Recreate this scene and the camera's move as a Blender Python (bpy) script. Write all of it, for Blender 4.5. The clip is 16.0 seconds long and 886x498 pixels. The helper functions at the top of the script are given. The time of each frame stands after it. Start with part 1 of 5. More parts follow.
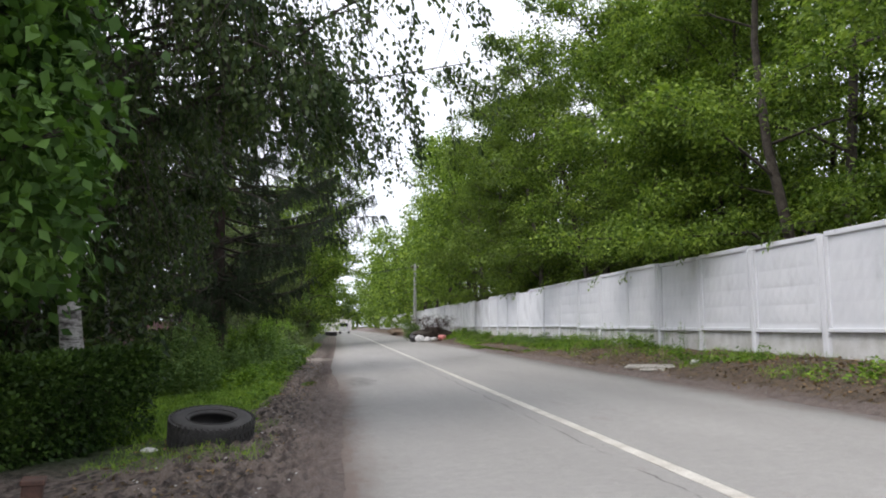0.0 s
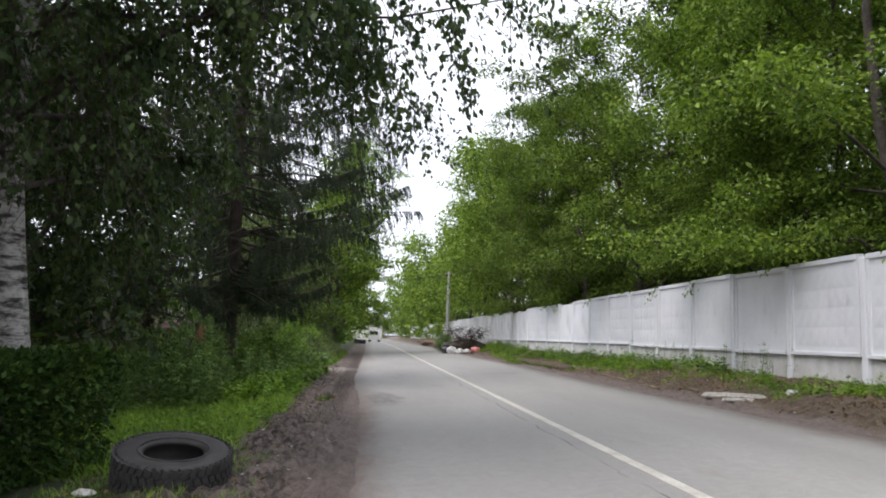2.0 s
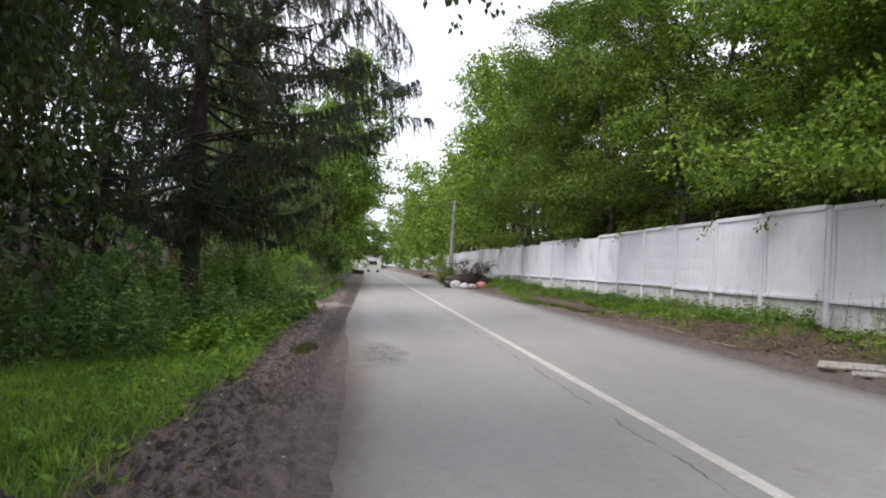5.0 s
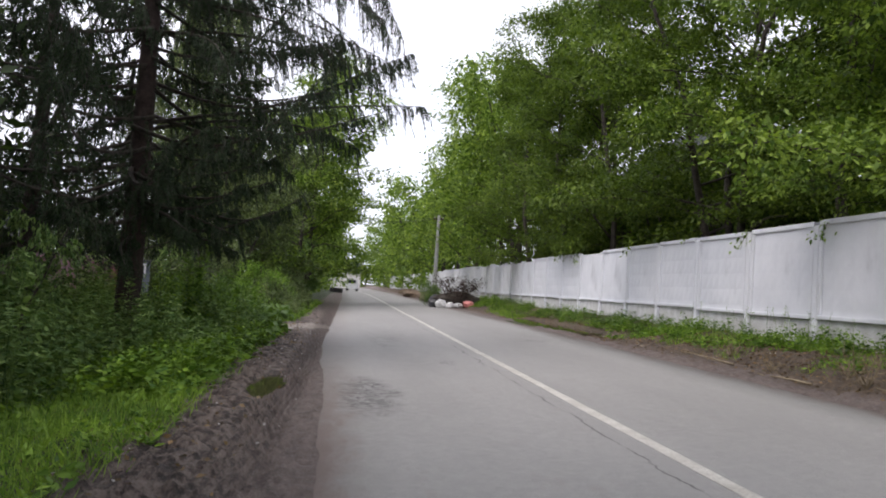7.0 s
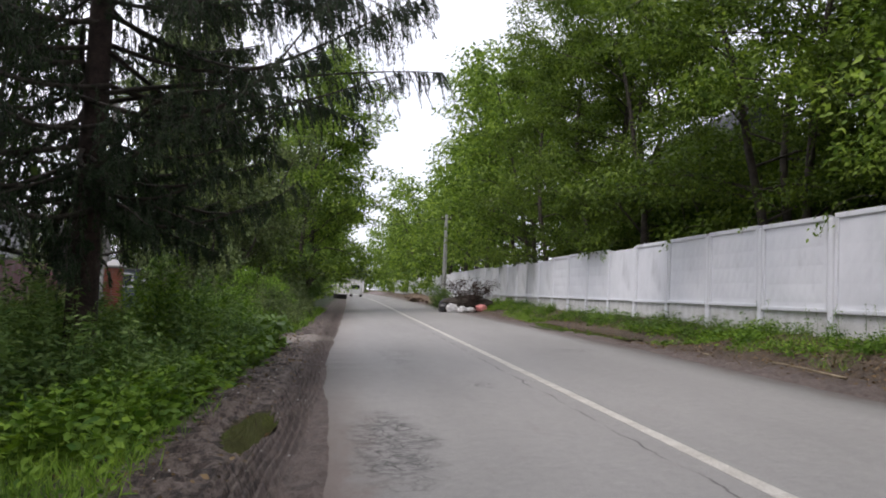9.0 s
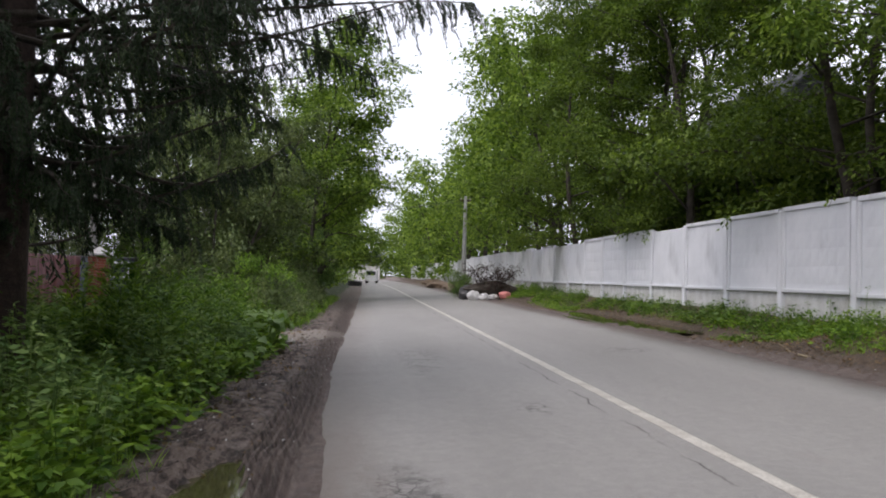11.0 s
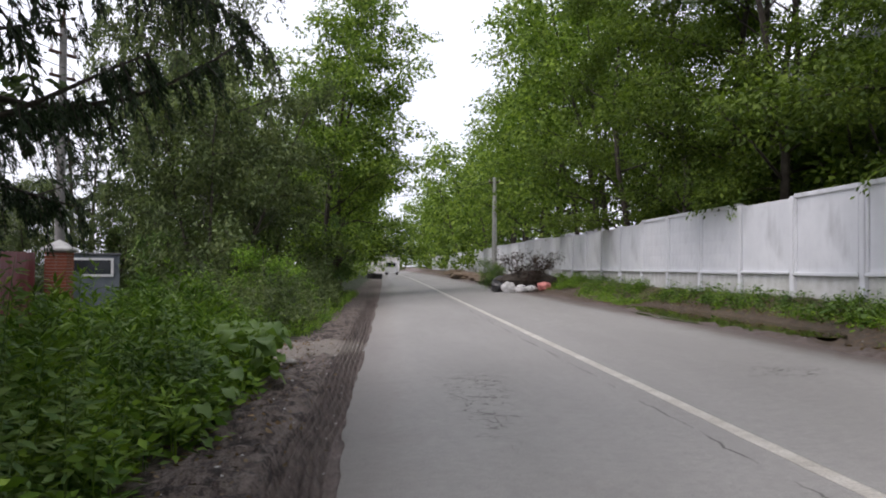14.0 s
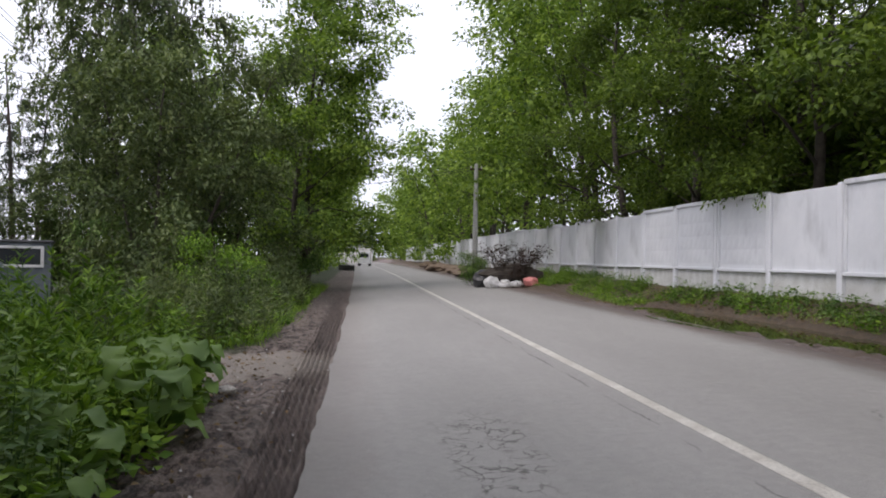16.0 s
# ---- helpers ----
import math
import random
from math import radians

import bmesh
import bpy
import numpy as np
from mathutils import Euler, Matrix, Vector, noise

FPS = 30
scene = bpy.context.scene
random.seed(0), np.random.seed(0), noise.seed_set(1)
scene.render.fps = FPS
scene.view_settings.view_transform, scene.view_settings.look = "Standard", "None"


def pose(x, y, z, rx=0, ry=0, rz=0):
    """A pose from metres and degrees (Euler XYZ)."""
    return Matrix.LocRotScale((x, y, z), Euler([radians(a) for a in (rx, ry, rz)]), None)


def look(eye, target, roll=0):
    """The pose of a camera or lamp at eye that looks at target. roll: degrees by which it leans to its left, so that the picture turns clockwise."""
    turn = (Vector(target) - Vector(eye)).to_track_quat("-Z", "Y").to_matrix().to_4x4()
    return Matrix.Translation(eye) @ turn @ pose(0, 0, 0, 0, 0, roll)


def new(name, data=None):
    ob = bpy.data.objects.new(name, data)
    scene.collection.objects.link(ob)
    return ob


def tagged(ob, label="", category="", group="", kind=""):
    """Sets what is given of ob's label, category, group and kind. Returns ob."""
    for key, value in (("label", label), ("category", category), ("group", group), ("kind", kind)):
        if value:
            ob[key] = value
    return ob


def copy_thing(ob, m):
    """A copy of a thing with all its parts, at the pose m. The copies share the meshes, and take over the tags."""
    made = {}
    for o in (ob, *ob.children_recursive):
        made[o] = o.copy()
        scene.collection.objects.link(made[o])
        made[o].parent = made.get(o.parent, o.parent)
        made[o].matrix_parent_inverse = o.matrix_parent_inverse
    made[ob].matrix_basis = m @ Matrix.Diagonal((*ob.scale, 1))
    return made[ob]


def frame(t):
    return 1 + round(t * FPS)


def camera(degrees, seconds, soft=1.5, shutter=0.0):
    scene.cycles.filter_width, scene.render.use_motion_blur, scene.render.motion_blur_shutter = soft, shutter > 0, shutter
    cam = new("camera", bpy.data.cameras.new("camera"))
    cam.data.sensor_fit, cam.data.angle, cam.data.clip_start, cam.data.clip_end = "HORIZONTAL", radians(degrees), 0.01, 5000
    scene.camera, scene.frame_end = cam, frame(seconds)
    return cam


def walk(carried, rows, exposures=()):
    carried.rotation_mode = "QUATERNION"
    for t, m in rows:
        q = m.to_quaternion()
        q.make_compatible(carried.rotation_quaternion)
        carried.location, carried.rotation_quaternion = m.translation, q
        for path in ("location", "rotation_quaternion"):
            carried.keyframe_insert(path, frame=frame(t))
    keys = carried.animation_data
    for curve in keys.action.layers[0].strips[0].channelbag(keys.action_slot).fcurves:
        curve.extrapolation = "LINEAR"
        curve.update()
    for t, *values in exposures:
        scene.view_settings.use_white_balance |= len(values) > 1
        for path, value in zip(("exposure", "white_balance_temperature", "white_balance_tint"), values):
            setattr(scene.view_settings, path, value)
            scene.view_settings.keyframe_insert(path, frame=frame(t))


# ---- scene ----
cam = camera(61.2, 16.0, soft=1.9)
PATH = [
    (0, (0.089, 3.208, 1.466), (0.362, 5.179, 1.671), -0.4),
    (0.5, (0.099, 3.899, 1.433), (0.308, 5.881, 1.609), 0.8),
    (1, (0.123, 4.645, 1.421), (0.41, 6.618, 1.578), 1.8),
    (1.5, (0.231, 5.346, 1.448), (0.431, 7.326, 1.648), 1.3),
    (2, (0.257, 6.068, 1.439), (0.441, 8.046, 1.673), 1.8),
    (2.5, (0.241, 6.759, 1.469), (0.442, 8.744, 1.607), 1.0),
    (3, (0.249, 7.478, 1.486), (0.394, 9.471, 1.576), 1.0),
    (3.5, (0.248, 8.233, 1.481), (0.493, 10.218, 1.477), 2.2),
    (4, (0.273, 8.967, 1.493), (0.48, 10.955, 1.571), 0.1),
    (4.5, (0.328, 9.681, 1.529), (0.511, 11.671, 1.617), 1.6),
    (4.7, (0.335, 9.974, 1.531), (0.531, 11.963, 1.597), 3.2),
    (6.8, (0.285, 13.138, 1.444), (0.473, 15.129, 1.475), 3.8),
    (7, (0.284, 13.44, 1.438), (0.529, 15.422, 1.546), 3.7),
    (7.5, (0.227, 14.154, 1.46), (0.49, 16.135, 1.537), 2.2),
    (8, (0.189, 14.894, 1.479), (0.408, 16.88, 1.564), 1.6),
    (8.5, (0.155, 15.61, 1.446), (0.449, 17.587, 1.532), 2.4),
    (9, (0.21, 16.339, 1.418), (0.448, 18.321, 1.535), 2.3),
    (9.5, (0.275, 17.043, 1.437), (0.499, 19.024, 1.594), 3.8),
    (10, (0.308, 17.742, 1.471), (0.533, 19.727, 1.57), 1.0),
    (10.2, (0.321, 18.017, 1.47), (0.527, 20.005, 1.555), 1.5),
    (12.3, (0.226, 21.245, 1.539), (0.41, 23.236, 1.611), 1.4),
    (12.5, (0.215, 21.529, 1.537), (0.375, 23.519, 1.654), 0.3),
    (13, (0.217, 22.243, 1.569), (0.371, 24.236, 1.619), 1.1),
    (13.5, (0.191, 23.016, 1.551), (0.386, 25.007, 1.567), 1.2),
    (14, (0.189, 23.833, 1.519), (0.339, 25.826, 1.567), 0.4),
    (14.5, (0.175, 24.603, 1.492), (0.375, 26.592, 1.568), 2.3),
    (15, (0.195, 25.368, 1.528), (0.398, 27.354, 1.646), 0.4),
    (15.5, (0.205, 26.099, 1.566), (0.381, 28.091, 1.617), 1.6),
    (16, (0.191, 26.875, 1.589), (0.413, 28.862, 1.614), 1.0),
]
walk(cam, [(t, look(eye, target, roll)) for t, eye, target, roll in PATH],
     exposures=[(0.0, 0.4, 6500, 14), (4.5, 0.5, 6500, 17), (8.0, 0.2, 6500, 18), (12.5, 0.08, 6500, 18), (16.0, 0.06, 6500, 18)])

# ---- light ----
world = bpy.data.worlds.new("overcast_sky")
scene.world = world
world.use_nodes = True
wn, wl = world.node_tree.nodes, world.node_tree.links
wn.clear()
SUN_UP, SUN_ROUND = radians(56), radians(232)
sky = wn.new("ShaderNodeTexSky")
sky.sky_type, sky.sun_disc, sky.sun_elevation, sky.sun_rotation = "NISHITA", False, SUN_UP, SUN_ROUND
sky.dust_density, sky.air_density = 3.0, 1.0
cloud_noise = wn.new("ShaderNodeTexNoise")
cloud_noise.inputs["Scale"].default_value = 2.2
cloud_noise.inputs["Detail"].default_value = 5
cloud_ramp = wn.new("ShaderNodeValToRGB")
cloud_ramp.color_ramp.elements[0].position, cloud_ramp.color_ramp.elements[0].color = 0.3, (7.4, 7.9, 8.7, 1)
cloud_ramp.color_ramp.elements[1].position, cloud_ramp.color_ramp.elements[1].color = 0.72, (9.6, 9.9, 10.4, 1)
coord = wn.new("ShaderNodeTexCoord")
mix = wn.new("ShaderNodeMix")
mix.data_type = "RGBA"
mix.inputs["Factor"].default_value = 0.88
back, wout = wn.new("ShaderNodeBackground"), wn.new("ShaderNodeOutputWorld")
back.inputs["Strength"].default_value = 0.15
wl.new(coord.outputs["Generated"], cloud_noise.inputs["Vector"])
wl.new(cloud_noise.outputs["Fac"], cloud_ramp.inputs["Fac"])
wl.new(sky.outputs["Color"], mix.inputs["A"])
wl.new(cloud_ramp.outputs["Color"], mix.inputs["B"])
wl.new(mix.outputs["Result"], back.inputs["Color"])
wl.new(back.outputs["Background"], wout.inputs["Surface"])
sun_lamp = bpy.data.lights.new("sun", "SUN")
sun_lamp.energy, sun_lamp.angle, sun_lamp.color = 1.8, radians(35), (1.0, 0.96, 0.9)
sun = new("sun", sun_lamp)
sun.rotation_euler = (radians(90) - SUN_UP, 0, radians(180) - SUN_ROUND)

# ---- materials ----


def material(name, rough=0.8, metal=0.0):
    m = bpy.data.materials.new(name)
    m.use_nodes = True
    b = m.node_tree.nodes["Principled BSDF"]
    b.inputs["Roughness"].default_value, b.inputs["Metallic"].default_value = rough, metal
    return m, m.node_tree.nodes, m.node_tree.links, b


def noise_node(nodes, links, scale, detail=4, rough=0.6, coords="Object", stretch=None):
    c = nodes.new("ShaderNodeTexCoord")
    n = nodes.new("ShaderNodeTexNoise")
    n.inputs["Scale"].default_value, n.inputs["Detail"].default_value, n.inputs["Roughness"].default_value = scale, detail, rough
    if stretch:
        mp = nodes.new("ShaderNodeMapping")
        mp.inputs["Scale"].default_value = stretch
        links.new(c.outputs[coords], mp.inputs["Vector"])
        links.new(mp.outputs["Vector"], n.inputs["Vector"])
    else:
        links.new(c.outputs[coords], n.inputs["Vector"])
    return n.outputs["Fac"]


def ramp(nodes, links, fac, stops):
    r = nodes.new("ShaderNodeValToRGB")
    e = r.color_ramp.elements
    while len(e) < len(stops):
        e.new(0.5)
    for k, (p, c) in enumerate(stops):
        e[k].position, e[k].color = p, (*c, 1) if len(c) == 3 else c
    links.new(fac, r.inputs["Fac"])
    return r.outputs["Color"]


def blend(nodes, links, fac, a, b, how="MIX"):
    m = nodes.new("ShaderNodeMix")
    m.data_type, m.blend_type = "RGBA", how
    for value, socket in ((fac, "Factor"), (a, "A"), (b, "B")):
        if isinstance(value, (int, float)):
            m.inputs[socket].default_value = value
        elif isinstance(value, tuple):
            m.inputs[socket].default_value = (*value, 1)
        else:
            links.new(value, m.inputs[socket])
    return m.outputs["Result"]


def bump(nodes, links, b, fac, strength, distance):
    n = nodes.new("ShaderNodeBump")
    n.inputs["Strength"].default_value, n.inputs["Distance"].default_value = strength, distance
    links.new(fac, n.inputs["Height"])
    links.new(n.outputs["Normal"], b.inputs["Normal"])


def mottled(name, dark, light, scale=3.0, fine=60.0, rough=0.85, bump_by=0.3, depth=0.01, metal=0.0, stretch=None):
    """A surface with stains at one scale and grain at another."""
    m, n, l, b = material(name, rough, metal)
    big = noise_node(n, l, scale, 5, 0.65, stretch=stretch)
    small = noise_node(n, l, fine, 3, 0.6)
    base = ramp(n, l, big, [(0.3, dark), (0.7, light)])
    grain = ramp(n, l, small, [(0.3, (0.72, 0.72, 0.72)), (0.7, (1.12, 1.12, 1.12))])
    l.new(blend(n, l, 1.0, base, grain, "MULTIPLY"), b.inputs["Base Color"])
    bump(n, l, b, small, bump_by, depth)
    return m


def leaf_material(name, dark, light, back=0.35, rough=0.55):
    """Leaves: each one has its own tint; some light passes through."""
    m, n, l, b = material(name, rough)
    geo = n.new("ShaderNodeNewGeometry")
    patches = noise_node(n, l, 1.2, 3, 0.6)
    tint = ramp(n, l, geo.outputs["Random Per Island"], [(0.0, dark), (1.0, light)])
    shade = ramp(n, l, patches, [(0.32, (0.55, 0.62, 0.6)), (0.68, (1.4, 1.3, 1.15))])
    colour = blend(n, l, 1.0, tint, shade, "MULTIPLY")
    l.new(colour, b.inputs["Base Color"])
    b.inputs["Specular IOR Level"].default_value = 0.22
    tr = n.new("ShaderNodeBsdfTranslucent")
    l.new(blend(n, l, 1.0, colour, (1.25, 1.35, 0.6), "MULTIPLY"), tr.inputs["Color"])
    ms = n.new("ShaderNodeMixShader")
    ms.inputs["Fac"].default_value = back
    l.new(b.outputs["BSDF"], ms.inputs[1])
    l.new(tr.outputs["BSDF"], ms.inputs[2])
    l.new(ms.outputs["Shader"], n["Material Output"].inputs["Surface"])
    return m


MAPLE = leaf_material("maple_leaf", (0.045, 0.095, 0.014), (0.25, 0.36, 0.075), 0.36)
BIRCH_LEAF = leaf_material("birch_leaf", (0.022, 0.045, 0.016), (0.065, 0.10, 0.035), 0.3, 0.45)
# darker copy of MAPLE: shade on the rear trees put into leaf colour
SHADED_LEAF = leaf_material("shaded_leaf", (0.035, 0.07, 0.011), (0.16, 0.235, 0.042), 0.32)
NEEDLE = leaf_material("spruce_needle", (0.012, 0.028, 0.014), (0.04, 0.066, 0.03), 0.12)
WILLOW = leaf_material("grey_green_leaf", (0.036, 0.062, 0.022), (0.165, 0.212, 0.095), 0.24)
WEED = leaf_material("weed_leaf", (0.045, 0.115, 0.014), (0.22, 0.36, 0.05), 0.26)
NETTLE = leaf_material("nettle_leaf", (0.06, 0.13, 0.036), (0.23, 0.34, 0.12), 0.28)
GRASS = leaf_material("grass_blade", (0.1, 0.2, 0.032), (0.285, 0.43, 0.095), 0.42)
BURDOCK = leaf_material("burdock_leaf", (0.09, 0.17, 0.045), (0.22, 0.33, 0.1), 0.3)
DEAD_LEAF = leaf_material("dead_leaf", (0.06, 0.04, 0.022), (0.26, 0.18, 0.1), 0.1)
SAPLING_LEAF = leaf_material("sapling_leaf", (0.028, 0.07, 0.014), (0.08, 0.16, 0.035), 0.3)
HEDGE_LEAF = leaf_material("hedge_leaf", (0.014, 0.036, 0.009), (0.065, 0.125, 0.025), 0.2)
WITHERED = leaf_material("withered_leaf", (0.018, 0.012, 0.011), (0.075, 0.045, 0.038), 0.1)
DRY_STALK = mottled("dry_stalk", (0.16, 0.12, 0.07), (0.34, 0.28, 0.18), 6, 40)
BARK = mottled("dark_bark", (0.025, 0.02, 0.016), (0.09, 0.075, 0.06), 5, 35, 0.9, 0.8, 0.02)
SPRUCE_BARK = mottled("spruce_bark", (0.025, 0.017, 0.014), (0.075, 0.05, 0.042), 6, 30, 0.9, 0.9, 0.02)


def asphalt():
    """Worn asphalt: fine stones, long faint tracks, dark crazed patches and hairline cracks."""
    m, n, l, b = material("worn_asphalt", 0.78)
    big = noise_node(n, l, 0.5, 4, 0.6, stretch=(1.0, 0.22, 1.0))
    mid = noise_node(n, l, 9, 5, 0.7)
    fine = noise_node(n, l, 160, 2, 0.6)
    base = ramp(n, l, big, [(0.3, (0.245, 0.239, 0.229)), (0.7, (0.305, 0.298, 0.286))])
    base = blend(n, l, 1.0, base, ramp(n, l, mid, [(0.3, (0.88, 0.88, 0.88)), (0.7, (1.07, 1.07, 1.06))]), "MULTIPLY")
    base = blend(n, l, 1.0, base, ramp(n, l, fine, [(0.3, (0.72, 0.72, 0.72)), (0.68, (1.2, 1.2, 1.2))]), "MULTIPLY")
    c = n.new("ShaderNodeTexCoord")
    warp = n.new("ShaderNodeTexNoise")
    warp.inputs["Scale"].default_value = 2.2
    warp.inputs["Detail"].default_value = 4
    l.new(c.outputs["Object"], warp.inputs["Vector"])
    shift = n.new("ShaderNodeVectorMath")
    shift.operation = "MULTIPLY_ADD"
    shift.inputs[1].default_value = (0.8, 0.8, 0)
    l.new(warp.outputs["Color"], shift.inputs[0])
    l.new(c.outputs["Object"], shift.inputs[2])
    vor = n.new("ShaderNodeTexVoronoi")
    vor.feature = "DISTANCE_TO_EDGE"
    vor.inputs["Scale"].default_value = 6.5
    l.new(shift.outputs["Vector"], vor.inputs["Vector"])
    crack = ramp(n, l, vor.outputs["Distance"], [(0.0, (1, 1, 1)), (0.095, (0, 0, 0))])
    crack = blend(n, l, 1.0, crack, ramp(n, l, noise_node(n, l, 2.6, 4, 0.6), [(0.42, (0, 0, 0)), (0.52, (1, 1, 1))]), "MULTIPLY")
    speckle = ramp(n, l, mid, [(0.42, (0, 0, 0)), (0.6, (1, 1, 1))])
    # crazed patches: centre x, y, half width, half length, how stained
    for x, y, a, e, stain in CRAZED:
        mp = n.new("ShaderNodeMapping")
        mp.vector_type = "TEXTURE"
        mp.inputs["Location"].default_value = (x + 0.4, y + 0.4, 0)
        mp.inputs["Scale"].default_value = (a, e, 1000)
        l.new(shift.outputs["Vector"], mp.inputs["Vector"])
        ln = n.new("ShaderNodeVectorMath")
        ln.operation = "LENGTH"
        l.new(mp.outputs["Vector"], ln.inputs[0])
        zone = ramp(n, l, ln.outputs["Value"], [(0.55, (1, 1, 1)), (1.0, (0, 0, 0))])
        lines = blend(n, l, 1.0, zone, crack, "MULTIPLY")
        base = blend(n, l, lines, base, (0.055, 0.053, 0.05))
        if stain:
            base = blend(n, l, blend(n, l, 1.0, blend(n, l, 1.0, zone, speckle, "MULTIPLY"), (stain, stain, stain), "MULTIPLY"), base, (0.075, 0.073, 0.072))
    sep = n.new("ShaderNodeSeparateXYZ")
    l.new(c.outputs["Object"], sep.inputs[0])
    # a long seam that opens and closes beside the painted line
    sway = noise_node(n, l, 1.0, 6, 0.7, stretch=(0.0, 0.9, 0.0))
    off = n.new("ShaderNodeMath")
    off.operation = "MULTIPLY_ADD"
    off.inputs[1].default_value, off.inputs[2].default_value = 0.36, -3.09
    l.new(sway, off.inputs[0])
    gap = n.new("ShaderNodeMath")
    gap.operation = "ADD"
    l.new(sep.outputs["X"], gap.inputs[0])
    l.new(off.outputs["Value"], gap.inputs[1])
    wide_gap = n.new("ShaderNodeMath")
    wide_gap.operation = "ABSOLUTE"
    l.new(gap.outputs["Value"], wide_gap.inputs[0])
    seam = ramp(n, l, wide_gap.outputs["Value"], [(0.006, (1, 1, 1)), (0.018, (0, 0, 0))])
    broken = ramp(n, l, noise_node(n, l, 0.7, 4, 0.6), [(0.42, (0, 0, 0)), (0.56, (0.85, 0.85, 0.85))])
    base = blend(n, l, blend(n, l, 1.0, seam, broken, "MULTIPLY"), base, (0.06, 0.058, 0.055))
    # earth trodden and blown over both edges
    spill = noise_node(n, l, 2.6, 7, 0.78, stretch=(1.0, 0.3, 1.0))
    for lo, hi in ((0.7, 0.1), (6.1, 6.75)):
        r = n.new("ShaderNodeMapRange")
        r.inputs["From Min"].default_value, r.inputs["From Max"].default_value = lo, hi
        l.new(sep.outputs["X"], r.inputs["Value"])
        add = n.new("ShaderNodeMath")
        add.operation = "MULTIPLY_ADD"
        add.inputs[1].default_value = 2.2
        l.new(spill, add.inputs[0])
        l.new(r.outputs["Result"], add.inputs[2])
        half = n.new("ShaderNodeMath")
        half.operation = "MULTIPLY"
        half.inputs[1].default_value = 0.48
        l.new(add.outputs["Value"], half.inputs[0])
        dust = ramp(n, l, half.outputs["Value"], [(0.62, (0, 0, 0)), (0.8, (0.35, 0.35, 0.35)), (0.97, (0.95, 0.95, 0.95))])
        if lo < 1:
            fade = n.new("ShaderNodeMapRange")
            fade.inputs["From Min"].default_value, fade.inputs["From Max"].default_value = 20, 27
            fade.inputs["To Min"].default_value, fade.inputs["To Max"].default_value = 1.0, 0.2
            l.new(sep.outputs["Y"], fade.inputs["Value"])
            dust = blend(n, l, 1.0, dust, fade.outputs["Result"], "MULTIPLY")
        base = blend(n, l, dust, base, blend(n, l, 1.0, (0.2, 0.158, 0.142), ramp(n, l, fine, [(0.3, (0.7, 0.7, 0.7)), (0.7, (1.2, 1.2, 1.2))]), "MULTIPLY"))
    l.new(base, b.inputs["Base Color"])
    bump(n, l, b, fine, 0.35, 0.004)
    return m


CRAZED = [(1.3, 32.9, 0.5, 1.7, 0.0), (1.2, 31.0, 0.26, 1.3, 0.0), (0.62, 23.3, 0.5, 2.0, 0.75), (5.2, 33.0, 0.6, 0.5, 0.0), (2.2, 27.5, 0.25, 0.5, 0.0)]
ASPHALT = asphalt()


